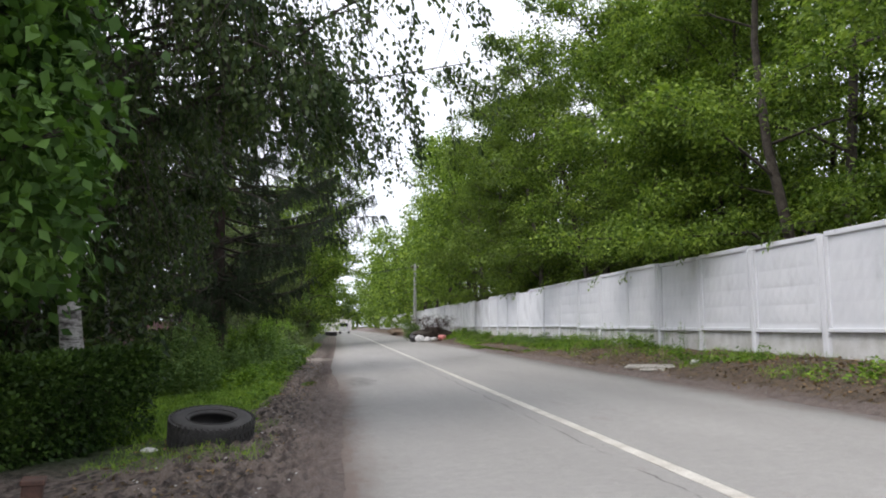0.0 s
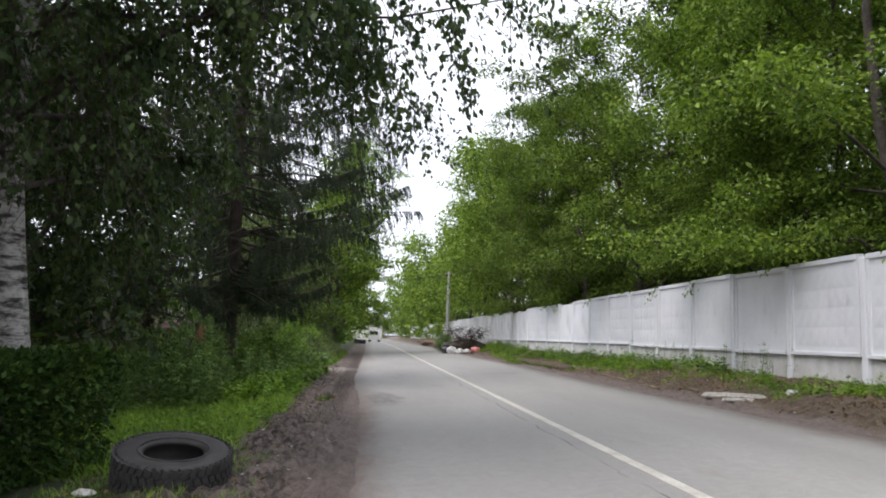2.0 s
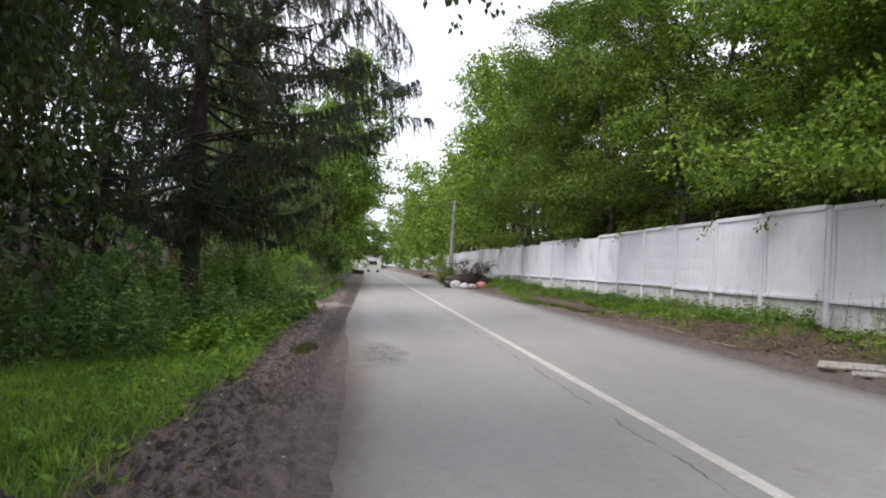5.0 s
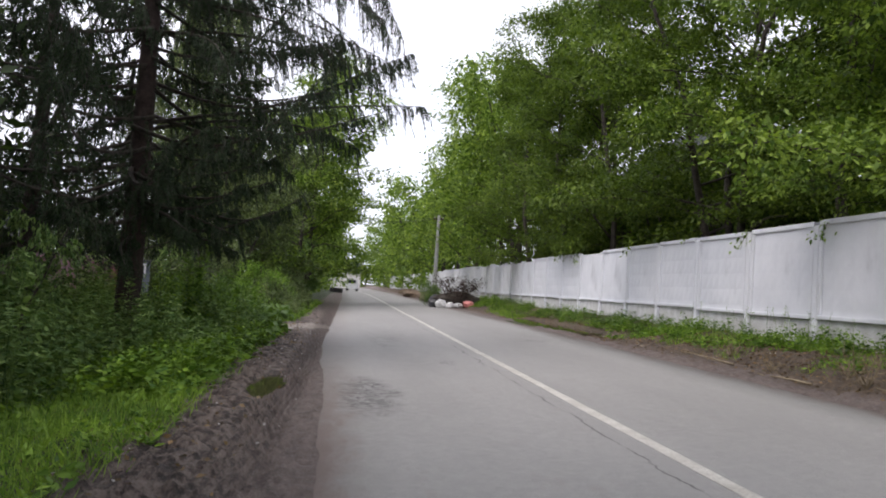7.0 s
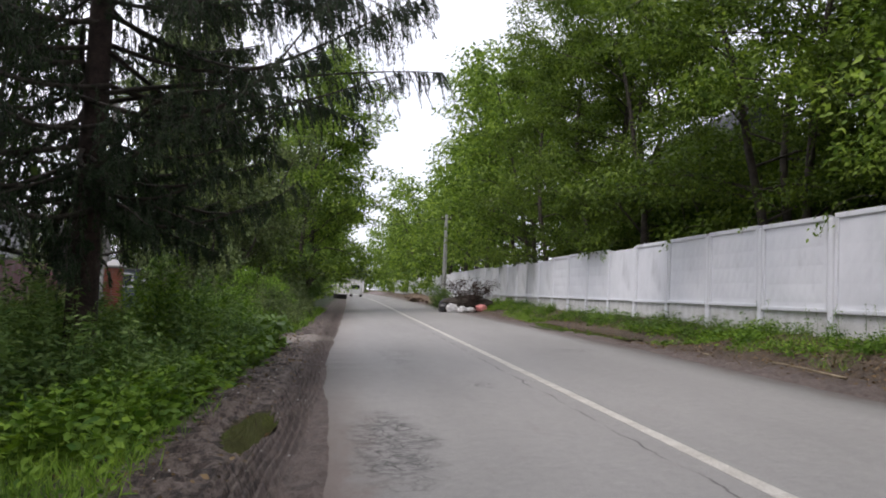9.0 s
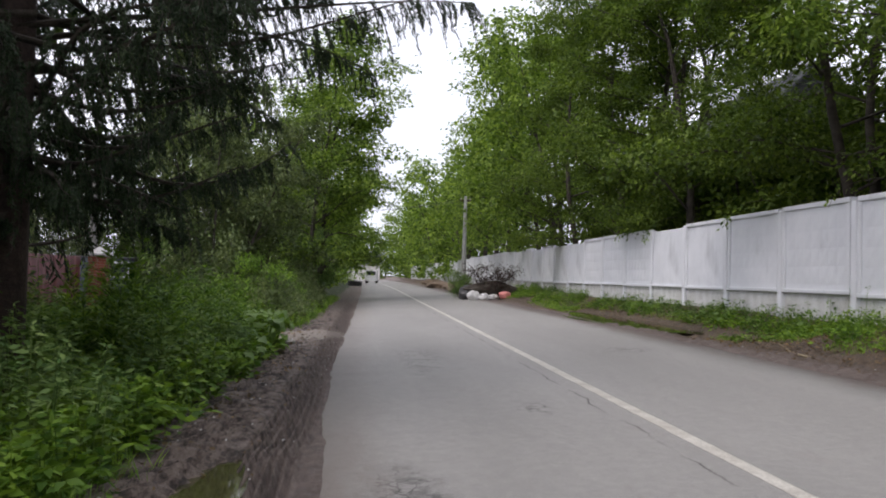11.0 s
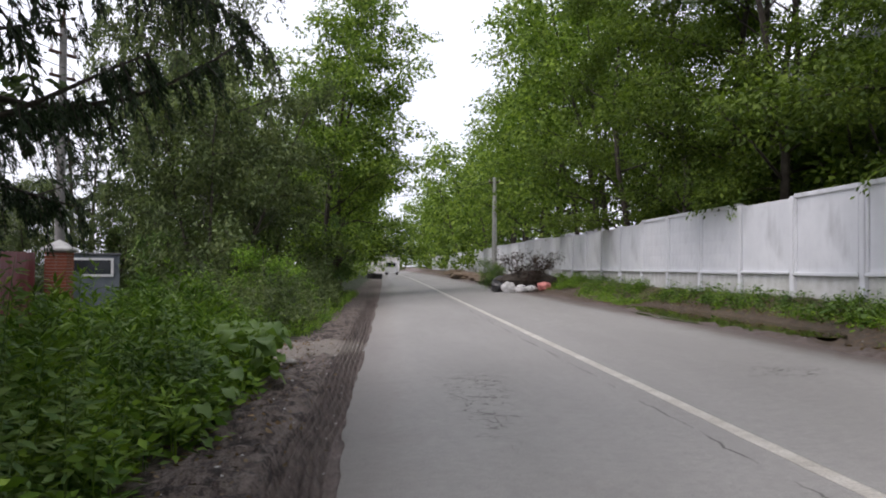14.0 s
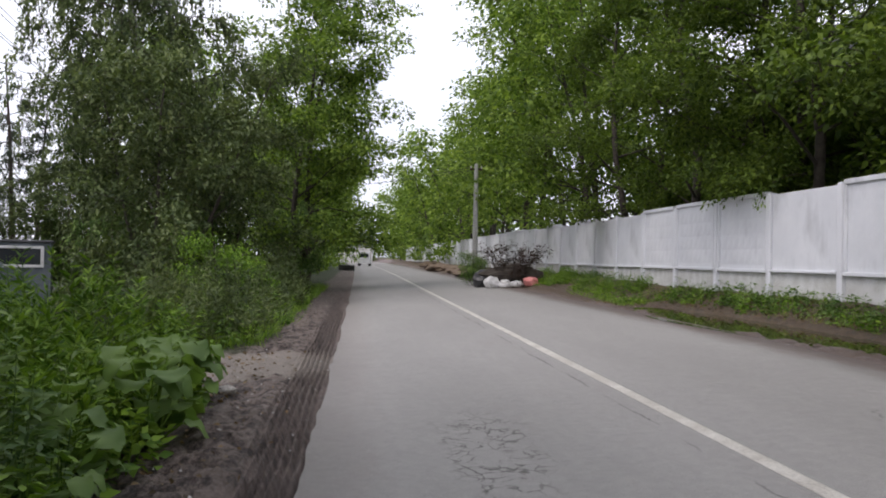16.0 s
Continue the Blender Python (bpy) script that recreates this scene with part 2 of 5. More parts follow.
def earth():
    """Soil: mud beside the road, dark from wet and from painted rut shade, litter-strewn brown earth on the bank, dark
    green under the plants.
    """
    m, n, l, b = material("soil", 0.88)
    big = noise_node(n, l, 0.9, 5, 0.65)
    mid = noise_node(n, l, 7, 6, 0.7)
    fine = noise_node(n, l, 55, 4, 0.7)
    wet_relief = noise_node(n, l, 5.2, 8, 0.74, stretch=(1.4, 0.9, 1.0))
    # dark stops mean wet mud and also paint rut shade into the hollows
    mud = ramp(n, l, wet_relief, [(0.41, (0.03, 0.022, 0.018)), (0.475, (0.098, 0.074, 0.062)), (0.53, (0.18, 0.142, 0.122)), (0.68, (0.28, 0.23, 0.2))])
    bank = ramp(n, l, mid, [(0.3, (0.04, 0.029, 0.02)), (0.5, (0.115, 0.083, 0.057)), (0.72, (0.22, 0.165, 0.115))])
    green = ramp(n, l, fine, [(0.3, (0.02, 0.03, 0.012)), (0.7, (0.05, 0.07, 0.02))])
    c = n.new("ShaderNodeTexCoord")
    sep = n.new("ShaderNodeSeparateXYZ")
    l.new(c.outputs["Object"], sep.inputs[0])
    wob = n.new("ShaderNodeMath")
    wob.operation = "MULTIPLY_ADD"
    wob.inputs[1].default_value = 1.6
    l.new(big, wob.inputs[0])
    l.new(sep.outputs["X"], wob.inputs[2])
    def span(lo, hi):
        r = n.new("ShaderNodeMapRange")
        r.inputs["From Min"].default_value, r.inputs["From Max"].default_value = lo, hi
        l.new(wob.outputs["Value"], r.inputs["Value"])
        return r.outputs["Result"]
    drive_y = n.new("ShaderNodeMapRange")
    drive_y.inputs["From Min"].default_value, drive_y.inputs["From Max"].default_value = 13.4, 12.2
    l.new(sep.outputs["Y"], drive_y.inputs["Value"])
    bare = n.new("ShaderNodeMath")
    bare.operation = "MAXIMUM"
    l.new(span(-1.3, -0.7), bare.inputs[0])
    l.new(drive_y.outputs["Result"], bare.inputs[1])
    base = blend(n, l, bare.outputs["Value"], green, mud)
    rim = n.new("ShaderNodeMapRange")
    rim.inputs["From Min"].default_value, rim.inputs["From Max"].default_value = 0.05, 0.75
    l.new(wob.outputs["Value"], rim.inputs["Value"])
    near_road = n.new("ShaderNodeMath")
    near_road.operation = "MULTIPLY"
    near_road.inputs[1].default_value = 0.7
    l.new(rim.outputs["Result"], near_road.inputs[0])
    base = blend(n, l, near_road.outputs["Value"], base, (0.2, 0.16, 0.143))
    base = blend(n, l, span(7.85, 8.4), base, bank)
    base = blend(n, l, span(12.0, 13.0), base, green)
    mp = n.new("ShaderNodeMapping")
    mp.vector_type = "TEXTURE"
    mp.inputs["Location"].default_value = (-3.4, 38.4, 0)
    mp.inputs["Scale"].default_value = (4.9, 2.5, 1000)
    l.new(c.outputs["Object"], mp.inputs["Vector"])
    ln = n.new("ShaderNodeVectorMath")
    ln.operation = "LENGTH"
    l.new(mp.outputs["Vector"], ln.inputs[0])
    rough_edge = n.new("ShaderNodeMath")
    rough_edge.operation = "MULTIPLY_ADD"
    rough_edge.inputs[1].default_value = 0.5
    l.new(mid, rough_edge.inputs[0])
    l.new(ln.outputs["Value"], rough_edge.inputs[2])
    sandy = ramp(n, l, rough_edge.outputs["Value"], [(0.9, (1, 1, 1)), (1.25, (0, 0, 0))])
    base = blend(n, l, sandy, base, ramp(n, l, mid, [(0.3, (0.24, 0.205, 0.175)), (0.7, (0.37, 0.33, 0.285))]))
    base = blend(n, l, 1.0, base, ramp(n, l, fine, [(0.3, (0.65, 0.65, 0.65)), (0.7, (1.25, 1.25, 1.25))]), "MULTIPLY")
    l.new(base, b.inputs["Base Color"])
    l.new(ramp(n, l, mid, [(0.35, (0.55, 0.55, 0.55)), (0.6, (0.95, 0.95, 0.95))]), b.inputs["Roughness"])
    relief = n.new("ShaderNodeMath")
    relief.operation = "MULTIPLY_ADD"
    relief.inputs[1].default_value = 0.6
    l.new(fine, relief.inputs[0])
    l.new(wet_relief, relief.inputs[2])
    bump(n, l, b, relief.outputs["Value"], 0.95, 0.075)
    return m


SOIL = earth()
LINE_PAINT = mottled("worn_white_paint", (0.4, 0.375, 0.33), (0.62, 0.6, 0.55), 2.5, 45, 0.7, 0.2, 0.003)


def whitewash(name, dirt):
    """White-painted concrete with grey weathering that runs down from the top edge and a dirty foot."""
    m, n, l, b = material(name, 0.85)
    big = noise_node(n, l, 1.3, 5, 0.65)
    runs = noise_node(n, l, 1.6, 6, 0.62, stretch=(1.0, 1.0, 0.42))
    fine = noise_node(n, l, 70, 3, 0.6)
    base = ramp(n, l, big, [(0.3, (0.65, 0.67, 0.705)), (0.7, (0.735, 0.752, 0.785))])
    base = blend(n, l, ramp(n, l, runs, [(0.62 - dirt, (0, 0, 0)), (1.0 - dirt, (0.7, 0.7, 0.7))]), base, (0.27, 0.275, 0.285))
    base = blend(n, l, 1.0, base, ramp(n, l, fine, [(0.3, (0.93, 0.93, 0.93)), (0.7, (1.04, 1.04, 1.04))]), "MULTIPLY")
    l.new(base, b.inputs["Base Color"])
    bump(n, l, b, fine, 0.25, 0.006)
    return m


WHITEWASH = whitewash("whitewashed_concrete", 0.0)
WHITEWASH_DIRTY = whitewash("weathered_whitewashed_concrete", 0.1)
PLINTH = mottled("stained_concrete", (0.5, 0.5, 0.47), (0.72, 0.725, 0.72), 2.5, 50, 0.88, 0.4, 0.01)
CONCRETE = mottled("grey_concrete", (0.33, 0.33, 0.32), (0.52, 0.52, 0.5), 3, 60, 0.88, 0.4, 0.008)
DARK_POLE = mottled("dark_grey_concrete", (0.13, 0.125, 0.12), (0.25, 0.245, 0.235), 3, 60, 0.88, 0.4, 0.008)
RUBBER = mottled("old_rubber", (0.018, 0.018, 0.019), (0.05, 0.048, 0.046), 5, 70, 0.7, 0.3, 0.004)
RUST = mottled("rusty_steel", (0.03, 0.016, 0.012), (0.085, 0.04, 0.028), 8, 60, 0.85, 0.4, 0.004)
BRICK = mottled("red_brick", (0.20, 0.065, 0.04), (0.34, 0.12, 0.075), 9, 60, 0.9, 0.4, 0.006)
MORTAR = mottled("mortar", (0.3, 0.28, 0.26), (0.42, 0.4, 0.37), 9, 60)
MAROON = mottled("maroon_sheet_metal", (0.075, 0.018, 0.018), (0.13, 0.03, 0.028), 3, 50, 0.5, 0.1, 0.003)
STEEL_GREY = mottled("blue_grey_sheet_metal", (0.09, 0.11, 0.13), (0.16, 0.18, 0.205), 2, 40, 0.5, 0.1, 0.003)
WHITE_METAL = mottled("white_enamel", (0.62, 0.63, 0.64), (0.76, 0.76, 0.76), 3, 40, 0.45, 0.1, 0.002)
PORCELAIN = mottled("glazed_porcelain", (0.35, 0.33, 0.3), (0.6, 0.58, 0.55), 10, 40, 0.25, 0.05, 0.001)
PLANK = mottled("weathered_board", (0.2, 0.19, 0.17), (0.42, 0.4, 0.36), 4, 50, 0.85, 0.4, 0.004, stretch=(6, 1, 1))
BAG_WHITE = mottled("white_plastic_sack", (0.5, 0.5, 0.5), (0.72, 0.72, 0.72), 6, 30, 0.45, 0.2, 0.01)
BAG_PINK = mottled("pink_plastic_sack", (0.55, 0.17, 0.16), (0.72, 0.3, 0.28), 6, 30, 0.45, 0.2, 0.01)
BAG_BLACK = mottled("black_plastic_sack", (0.015, 0.016, 0.018), (0.05, 0.05, 0.055), 6, 30, 0.35, 0.2, 0.01)
SAND = mottled("wet_sand", (0.13, 0.092, 0.064), (0.23, 0.17, 0.12), 3, 70, 0.95, 0.5, 0.01)
ROOF = mottled("grey_slate_sheet", (0.06, 0.064, 0.07), (0.12, 0.125, 0.135), 2, 30, 0.7, 0.3, 0.01)
DARK_WALL = mottled("dark_timber_wall", (0.03, 0.03, 0.033), (0.065, 0.066, 0.07), 2, 30, 0.8, 0.3, 0.01)
PLASTER = mottled("pale_render", (0.5, 0.49, 0.46), (0.66, 0.65, 0.61), 1.5, 40)
GLASS, _gn, _gl, _gb = material("dark_window_glass", 0.08)
_gb.inputs["Base Color"].default_value = (0.03, 0.035, 0.04, 1)
WIRE = mottled("black_cable", (0.02, 0.02, 0.02), (0.04, 0.04, 0.04), 5, 30, 0.6)
LITTER = mottled("paper_litter", (0.5, 0.49, 0.46), (0.75, 0.74, 0.72), 8, 30)


def birch_bark():
    m, n, l, b = material("birch_bark", 0.75)
    bands = noise_node(n, l, 3.0, 5, 0.7, stretch=(1.0, 1.0, 4.0))
    rough = noise_node(n, l, 14, 4, 0.7)
    base = ramp(n, l, bands, [(0.40, (0.035, 0.03, 0.028)), (0.47, (0.22, 0.21, 0.2)), (0.54, (0.46, 0.45, 0.43)), (0.8, (0.6, 0.59, 0.56))])
    c = n.new("ShaderNodeTexCoord")
    sep = n.new("ShaderNodeSeparateXYZ")
    l.new(c.outputs["Object"], sep.inputs[0])
    cork = n.new("ShaderNodeMath")
    cork.operation = "MULTIPLY_ADD"
    cork.inputs[1].default_value = 0.45
    l.new(sep.outputs["Z"], cork.inputs[0])
    l.new(bands, cork.inputs[2])
    base = blend(n, l, ramp(n, l, cork.outputs["Value"], [(0.98, (0, 0, 0)), (1.0, (1, 1, 1))]), (0.05, 0.043, 0.038), base)
    l.new(blend(n, l, 1.0, base, ramp(n, l, rough, [(0.3, (0.6, 0.6, 0.6)), (0.7, (1.1, 1.1, 1.1))]), "MULTIPLY"), b.inputs["Base Color"])
    bump(n, l, b, rough, 0.6, 0.015)
    return m


BIRCH_BARK = birch_bark()
WATER, _wn, _wl2, _wb = material("muddy_water", 0.03)
_wb.inputs["Base Color"].default_value = (0.05, 0.048, 0.02, 1)
_wb.inputs["Specular IOR Level"].default_value = 0.6
bump(_wn, _wl2, _wb, noise_node(_wn, _wl2, 9, 2), 0.006, 0.01)

# ---- helpers of this place ----


def smooth(u):
    u = min(1.0, max(0.0, u))
    return u * u * (3 - 2 * u)


def bend(y):
    """How far the street swings aside with distance."""
    return 0.0 if y < 75 else -0.00016 * (y - 75) ** 2


def rise(y):
    """How far the street climbs with distance."""
    return 0.0 if y < 60 else 0.0009 * (y - 60)


def road_edge(y):
    """Where the asphalt ends on the near side."""
    return float(np.interp(y, (12, 15, 19, 23, 26, 29.4, 32, 42), (0.14, 0.17, 0.14, 0.08, -0.02, -0.15, -0.21, -0.15)))


def far_edge(y):
    """Where the asphalt ends on the fence side."""
    return float(np.interp(y, (14, 17, 24, 33, 36, 41, 60), (6.72, 6.66, 6.6, 6.75, 6.85, 7.02, 7.0)))


CROSS_X = [-60, -12, -5, -3, -2.1, -1.5, -1.0, -0.3, 0.1, 3.27, 7.0, 7.5, 8.3, 9.8, 14, 60]
CROSS_Z = [-0.4, -0.4, -0.3, -0.2, -0.12, -0.07, -0.03, -0.01, 0.0, 0.1, 0.32, 0.36, 0.58, 0.85, 0.85, 0.85]
PUDDLE_R = (8.0, 41.6, 0.72, 3.8)
PUDDLE_L = (-0.78, 24.35, 0.19, 1.3)


def dip(x, y, p):
    cx, cy, a, e = p
    d = math.hypot((x - cx) / (a * 1.35), (y - cy) / (e * 1.02))
    return smooth(1.25 - d)


def ground_z(x, y, rough=True):
    xs = x - bend(y)
    z = float(np.interp(xs, CROSS_X, CROSS_Z)) + rise(y)
    near, far = road_edge(y) + 0.05, far_edge(y) - 0.08
    if rough and (xs < near or xs > far) and abs(x) < 25:
        calm = 1 - 0.97 * max(dip(x, y, PUDDLE_L), dip(x, y, PUDDLE_R))
        k = calm * smooth((near - xs) / 0.3 if xs < near else (xs - far) / 0.3)
        z += k * (0.06 * noise.noise((x * 1.3, y * 0.8, 3)) + 0.045 * noise.noise((x * 4.5, y * 3.0, 7)))
        k *= 1.0 if xs > 0 else 1.0 - 0.72 * smooth((y - 18.5) / 4)
        if abs(xs + 1) < 1.2 or far + 0.1 < xs < 9.8:
            z += k * (0.13 * (0.3 - abs(noise.noise((x * 3.7, y * 3.1, 11)))) + 0.06 * noise.noise((x * 12, y * 10, 4)) + 0.03 * noise.noise((x * 23, y * 19, 6)))
        if -1.45 < xs < -0.1 and y < 60:
            swerve = xs + 0.12 * noise.noise((1, y * 0.35, 1))
            tread = smooth((y - 17) / 6)
            z += 0.05 * math.sin(swerve * 84) * tread * smooth(1.6 - abs(swerve + 0.45) / 0.22)
            z -= 0.05 * tread * smooth(1.5 - abs(swerve + 0.45) / 0.3)
            z += 0.035 * math.sin(y * 27 + 6 * swerve + 3 * noise.noise((x * 2, y * 1.5, 13))) * smooth((y - 13) / 3) * smooth(1.6 - abs(swerve + 1.12) / 0.22)
            z += 0.04 * abs(noise.noise((x * 7, y * 5, 2))) * (1.4 - tread)
    z -= 0.16 * dip(x, y, PUDDLE_L)
    if 7.2 < xs < 12 and 30 < y < 56:
        z -= float(np.interp(xs, (7.2, 8.3, 9.1, 9.5, 9.74, 9.9, 12), (0, 0.31, 0.36, 0.3, 0.12, 0.03, 0))) * smooth((y - 31) / 4) * smooth((55 - y) / 4)
    if xs > 8.3:
        z += (0.16 * smooth((y - 27) / 12) - 0.07) * smooth((xs - 8.3) / 1.4)
    if xs > 7.05:
        z -= 0.24 * dip(x, y, PUDDLE_R) * smooth((xs - 7.02) / 0.2)
    return z


def mesh_of(name, verts, faces, mat, smooth_shade=False):
    """A mesh from arrays; faces all have the same number of corners."""
    verts, faces = np.asarray(verts, np.float32).reshape(-1, 3), np.asarray(faces, np.int32)
    me = bpy.data.meshes.new(name)
    k = faces.shape[1]
    me.vertices.add(len(verts))
    me.vertices.foreach_set("co", verts.ravel())
    me.loops.add(faces.size)
    me.loops.foreach_set("vertex_index", faces.ravel())
    me.polygons.add(len(faces))
    me.polygons.foreach_set("loop_start", np.arange(0, faces.size, k, dtype=np.int32))
    me.update(calc_edges=True)
    if smooth_shade:
        me.polygons.foreach_set("use_smooth", np.ones(len(faces), bool))
    me.materials.append(mat)
    return me


def from_bm(name, bm, mat, smooth_shade=False):
    me = bpy.data.meshes.new(name)
    bmesh.ops.recalc_face_normals(bm, faces=bm.faces)
    bm.to_mesh(me)
    bm.free()
    me.materials.append(mat)
    if smooth_shade:
        for p in me.polygons:
            p.use_smooth = True
    return me


def child(ob, parent, label=""):
    ob.parent = parent
    if label:
        ob["label"] = label
    return ob


def part(name, bm, mat, parent, label="", smooth_shade=False):
    return child(new(name, from_bm(name, bm, mat, smooth_shade)), parent, label)


def thing(name, x, y, z, label, category, group="", turn=0.0):
    ob = new(name)
    ob.empty_display_size = 0.2
    ob.matrix_basis = pose(x, y, z, 0, 0, turn)
    return tagged(ob, label, category, group)


def box(bm, lo, hi, bevel=0.0):
    lo, hi = Vector(lo), Vector(hi)
    made = bmesh.ops.create_cube(bm, size=1, matrix=Matrix.Translation((lo + hi) / 2) @ Matrix.Diagonal((*(hi - lo), 1)))
    if bevel:
        edges = {e for v in made["verts"] for e in v.link_edges}
        bmesh.ops.bevel(bm, geom=list(edges), offset=bevel, segments=1, affect="EDGES")
    return bm


def tube_arrays(paths, sides=6):
    """Tapered tubes: a list of (points, radii)."""
    vs, fs, at = [], [], 0
    ring = np.arange(sides) * 2 * math.pi / sides
    for pts, rad in paths:
        pts, rad = np.asarray(pts, float), np.asarray(rad, float)
        d = np.gradient(pts, axis=0)
        d /= np.linalg.norm(d, axis=1)[:, None] + 1e-9
        side = np.cross(d, (0.31, 0.17, 0.93) if abs(d[0, 2]) < 0.8 else (1.0, 0.2, 0.1))
        side /= np.linalg.norm(side, axis=1)[:, None] + 1e-9
        up = np.cross(side, d)
        v = pts[:, None] + rad[:, None, None] * (np.cos(ring)[None, :, None] * side[:, None] + np.sin(ring)[None, :, None] * up[:, None])
        vs.append(v.reshape(-1, 3))
        n = len(pts)
        a = np.arange(sides)
        for k in range(n - 1):
            lo, hi = at + k * sides + a, at + (k + 1) * sides + a
            fs.append(np.stack([lo, np.roll(lo, -1), np.roll(hi, -1), hi], 1))
        at += n * sides
    return np.concatenate(vs), np.concatenate(fs)


def unit(v):
    return v / (np.linalg.norm(v, axis=-1, keepdims=True) + 1e-9)


def leaf_arrays(rng, base, axis, length, ratio=0.5, fold=0.25):
    """Folded, pointed leaves: base points, directions and lengths."""
    base, axis = np.asarray(base), unit(np.asarray(axis))
    n = len(base)
    length = np.broadcast_to(length, n)[:, None]
    side = unit(np.cross(axis, rng.normal(size=(n, 3)) * 0.6 + (0, 0, 1.0)))
    up = np.cross(side, axis)
    mid = base + axis * length * 0.42
    w = length * ratio * 0.5
    v = np.stack([base, mid + side * w + up * w * fold, base + axis * length, mid - side * w + up * w * fold], 1).reshape(-1, 3)
    k = np.arange(n)[:, None] * 4
    f = np.concatenate([k + (0, 2, 1), k + (0, 3, 2)])
    return v, f


def leaf_object(name, arrays, mat, parent=None, label=""):
    ob = new(name, mesh_of(name, *arrays, mat))
    return child(ob, parent, label) if parent else ob


def wander(rng, start, way, length, n, stray=0.15, pull=(0, 0, 0)):
    """A crooked line from start."""
    pts, p, d = [np.array(start, float)], np.array(start, float), unit(np.array(way, float))
    for _ in range(n):
        d = unit(d + rng.normal(size=3) * stray + np.array(pull))
        p = p + d * length / n
        pts.append(p)
    return np.array(pts)


def at_line(pts, u):
    k = u * (len(pts) - 1)
    i = min(int(k), len(pts) - 2)
    return pts[i] + (pts[i + 1] - pts[i]) * (k - i), unit(pts[i + 1] - pts[i])


def broadleaf(rng, height, spread, stems, limbs, twigs, per_twig, leaf, low=0.15, hang=0.0, lean=(0, 0), ratio=0.5, puff=0.2, wide=0.3, aside=0.0, floor=0.0, skew=1.0, clear=None, sag=0.04, bunch=0):
    """Wood and leaves of a spreading tree, its base at the origin; hang: how far its twigs weep."""
    trunks, wood, twig_lines, base, axis = [], [], [], [], []
    for s in range(stems):
        ang = s * 6.28 / stems + rng.uniform(0, 1)
        tilt = 0.06 if stems == 1 else wide
        stem = wander(rng, (0.15 * math.cos(ang), 0.15 * math.sin(ang), -0.15), (tilt * math.cos(ang) + lean[0], tilt * math.sin(ang) + lean[1], 1), height * rng.uniform(0.82, 1), 10, 0.07, (0, 0, 0.05))
        r0 = height * (0.013 if stems == 1 else 0.0095)
        trunks.append((stem, np.linspace(r0, 0.015, len(stem))))
        for k in range(limbs):
            u = low + (0.98 - low) * ((k + rng.uniform(0, 1)) / limbs) ** skew
            p, d = at_line(stem, u)
            a = k * 2.4 + rng.uniform(-0.5, 0.5)
            out = np.array([math.cos(a), math.sin(a), 0.0])
            ln = spread * (1.0 - 0.6 * max(0.0, u - 0.3) / 0.7) * rng.uniform(0.7, 1.15)
            limb = wander(rng, p, out + (lean[0] + aside, lean[1], 0.25 + 0.55 * u), ln * (1 + 0.5 * aside * out[0]), 6, 0.15, (0, 0, -sag - 0.03 * hang))
            if clear:
                limb[2:, 2] = np.maximum(limb[2:, 2], clear + 0.1)
            if floor and limb[-1, 0] > 1.6 and limb[-1, 2] < floor - 0.4:
                continue
            if floor:
                limb[:, 2] = np.where(limb[:, 0] > 1.6, np.maximum(limb[:, 2], floor + 0.25), limb[:, 2])
            wood.append((limb, np.linspace(r0 * (1 - u) * 0.3 + 0.012, 0.006, len(limb))))
            knots = rng.uniform(0.25, 1.0, bunch) if bunch else None
            for j in range(twigs):
                v = rng.uniform(0.15, 1.0) if not bunch else min(1.0, max(0.1, knots[j % bunch] + 0.04 * rng.normal()))
                q, e = at_line(limb, v)
                if hang:
                    tw = wander(rng, q, e * 0.5 + rng.normal(size=3) * 0.5 + (0, 0, -0.2), max(0.3, min(rng.uniform(0.5, 1.5) * hang, q[2] - (floor if q[0] > 1.5 else 0.9))), 5, 0.08, (0, 0, -0.55))
                else:
                    tw = wander(rng, q, e + rng.normal(size=3) * 0.9 + (0, 0, 0.1), rng.uniform(0.5, 1.2) * spread * 0.22, 3, 0.2)
                if not clear or tw[-1][2] > clear - 0.15:
                    twig_lines.append((tw[[0, -1]], (0.008, 0.003)))
                t = rng.uniform(0.05, 1, per_twig) * (len(tw) - 1.001)
                idx = t.astype(int)
                pts = tw[idx] + (tw[idx + 1] - tw[idx]) * (t - idx)[:, None]
                pts = pts + rng.normal(size=pts.shape) * (puff if not hang else 0.06)
                base.append(pts)
                axis.append(unit(tw[-1] - tw[0])[None] * 0.5 + rng.normal(size=pts.shape) * 0.55 + (0, 0, -0.35 if not hang else -0.8))
    base, axis = np.concatenate(base), np.concatenate(axis)
    if clear:
        keep = base[:, 2] > clear - 0.35 * rng.uniform(0, 1, len(base))
        base, axis = base[keep], axis[keep]
    return tube_arrays(trunks, 8), tube_arrays([(p[::2], r[::2]) for p, r in wood] + twig_lines, 3), leaf_arrays(rng, base, axis, leaf * rng.uniform(0.6, 1.25, len(base)), ratio)


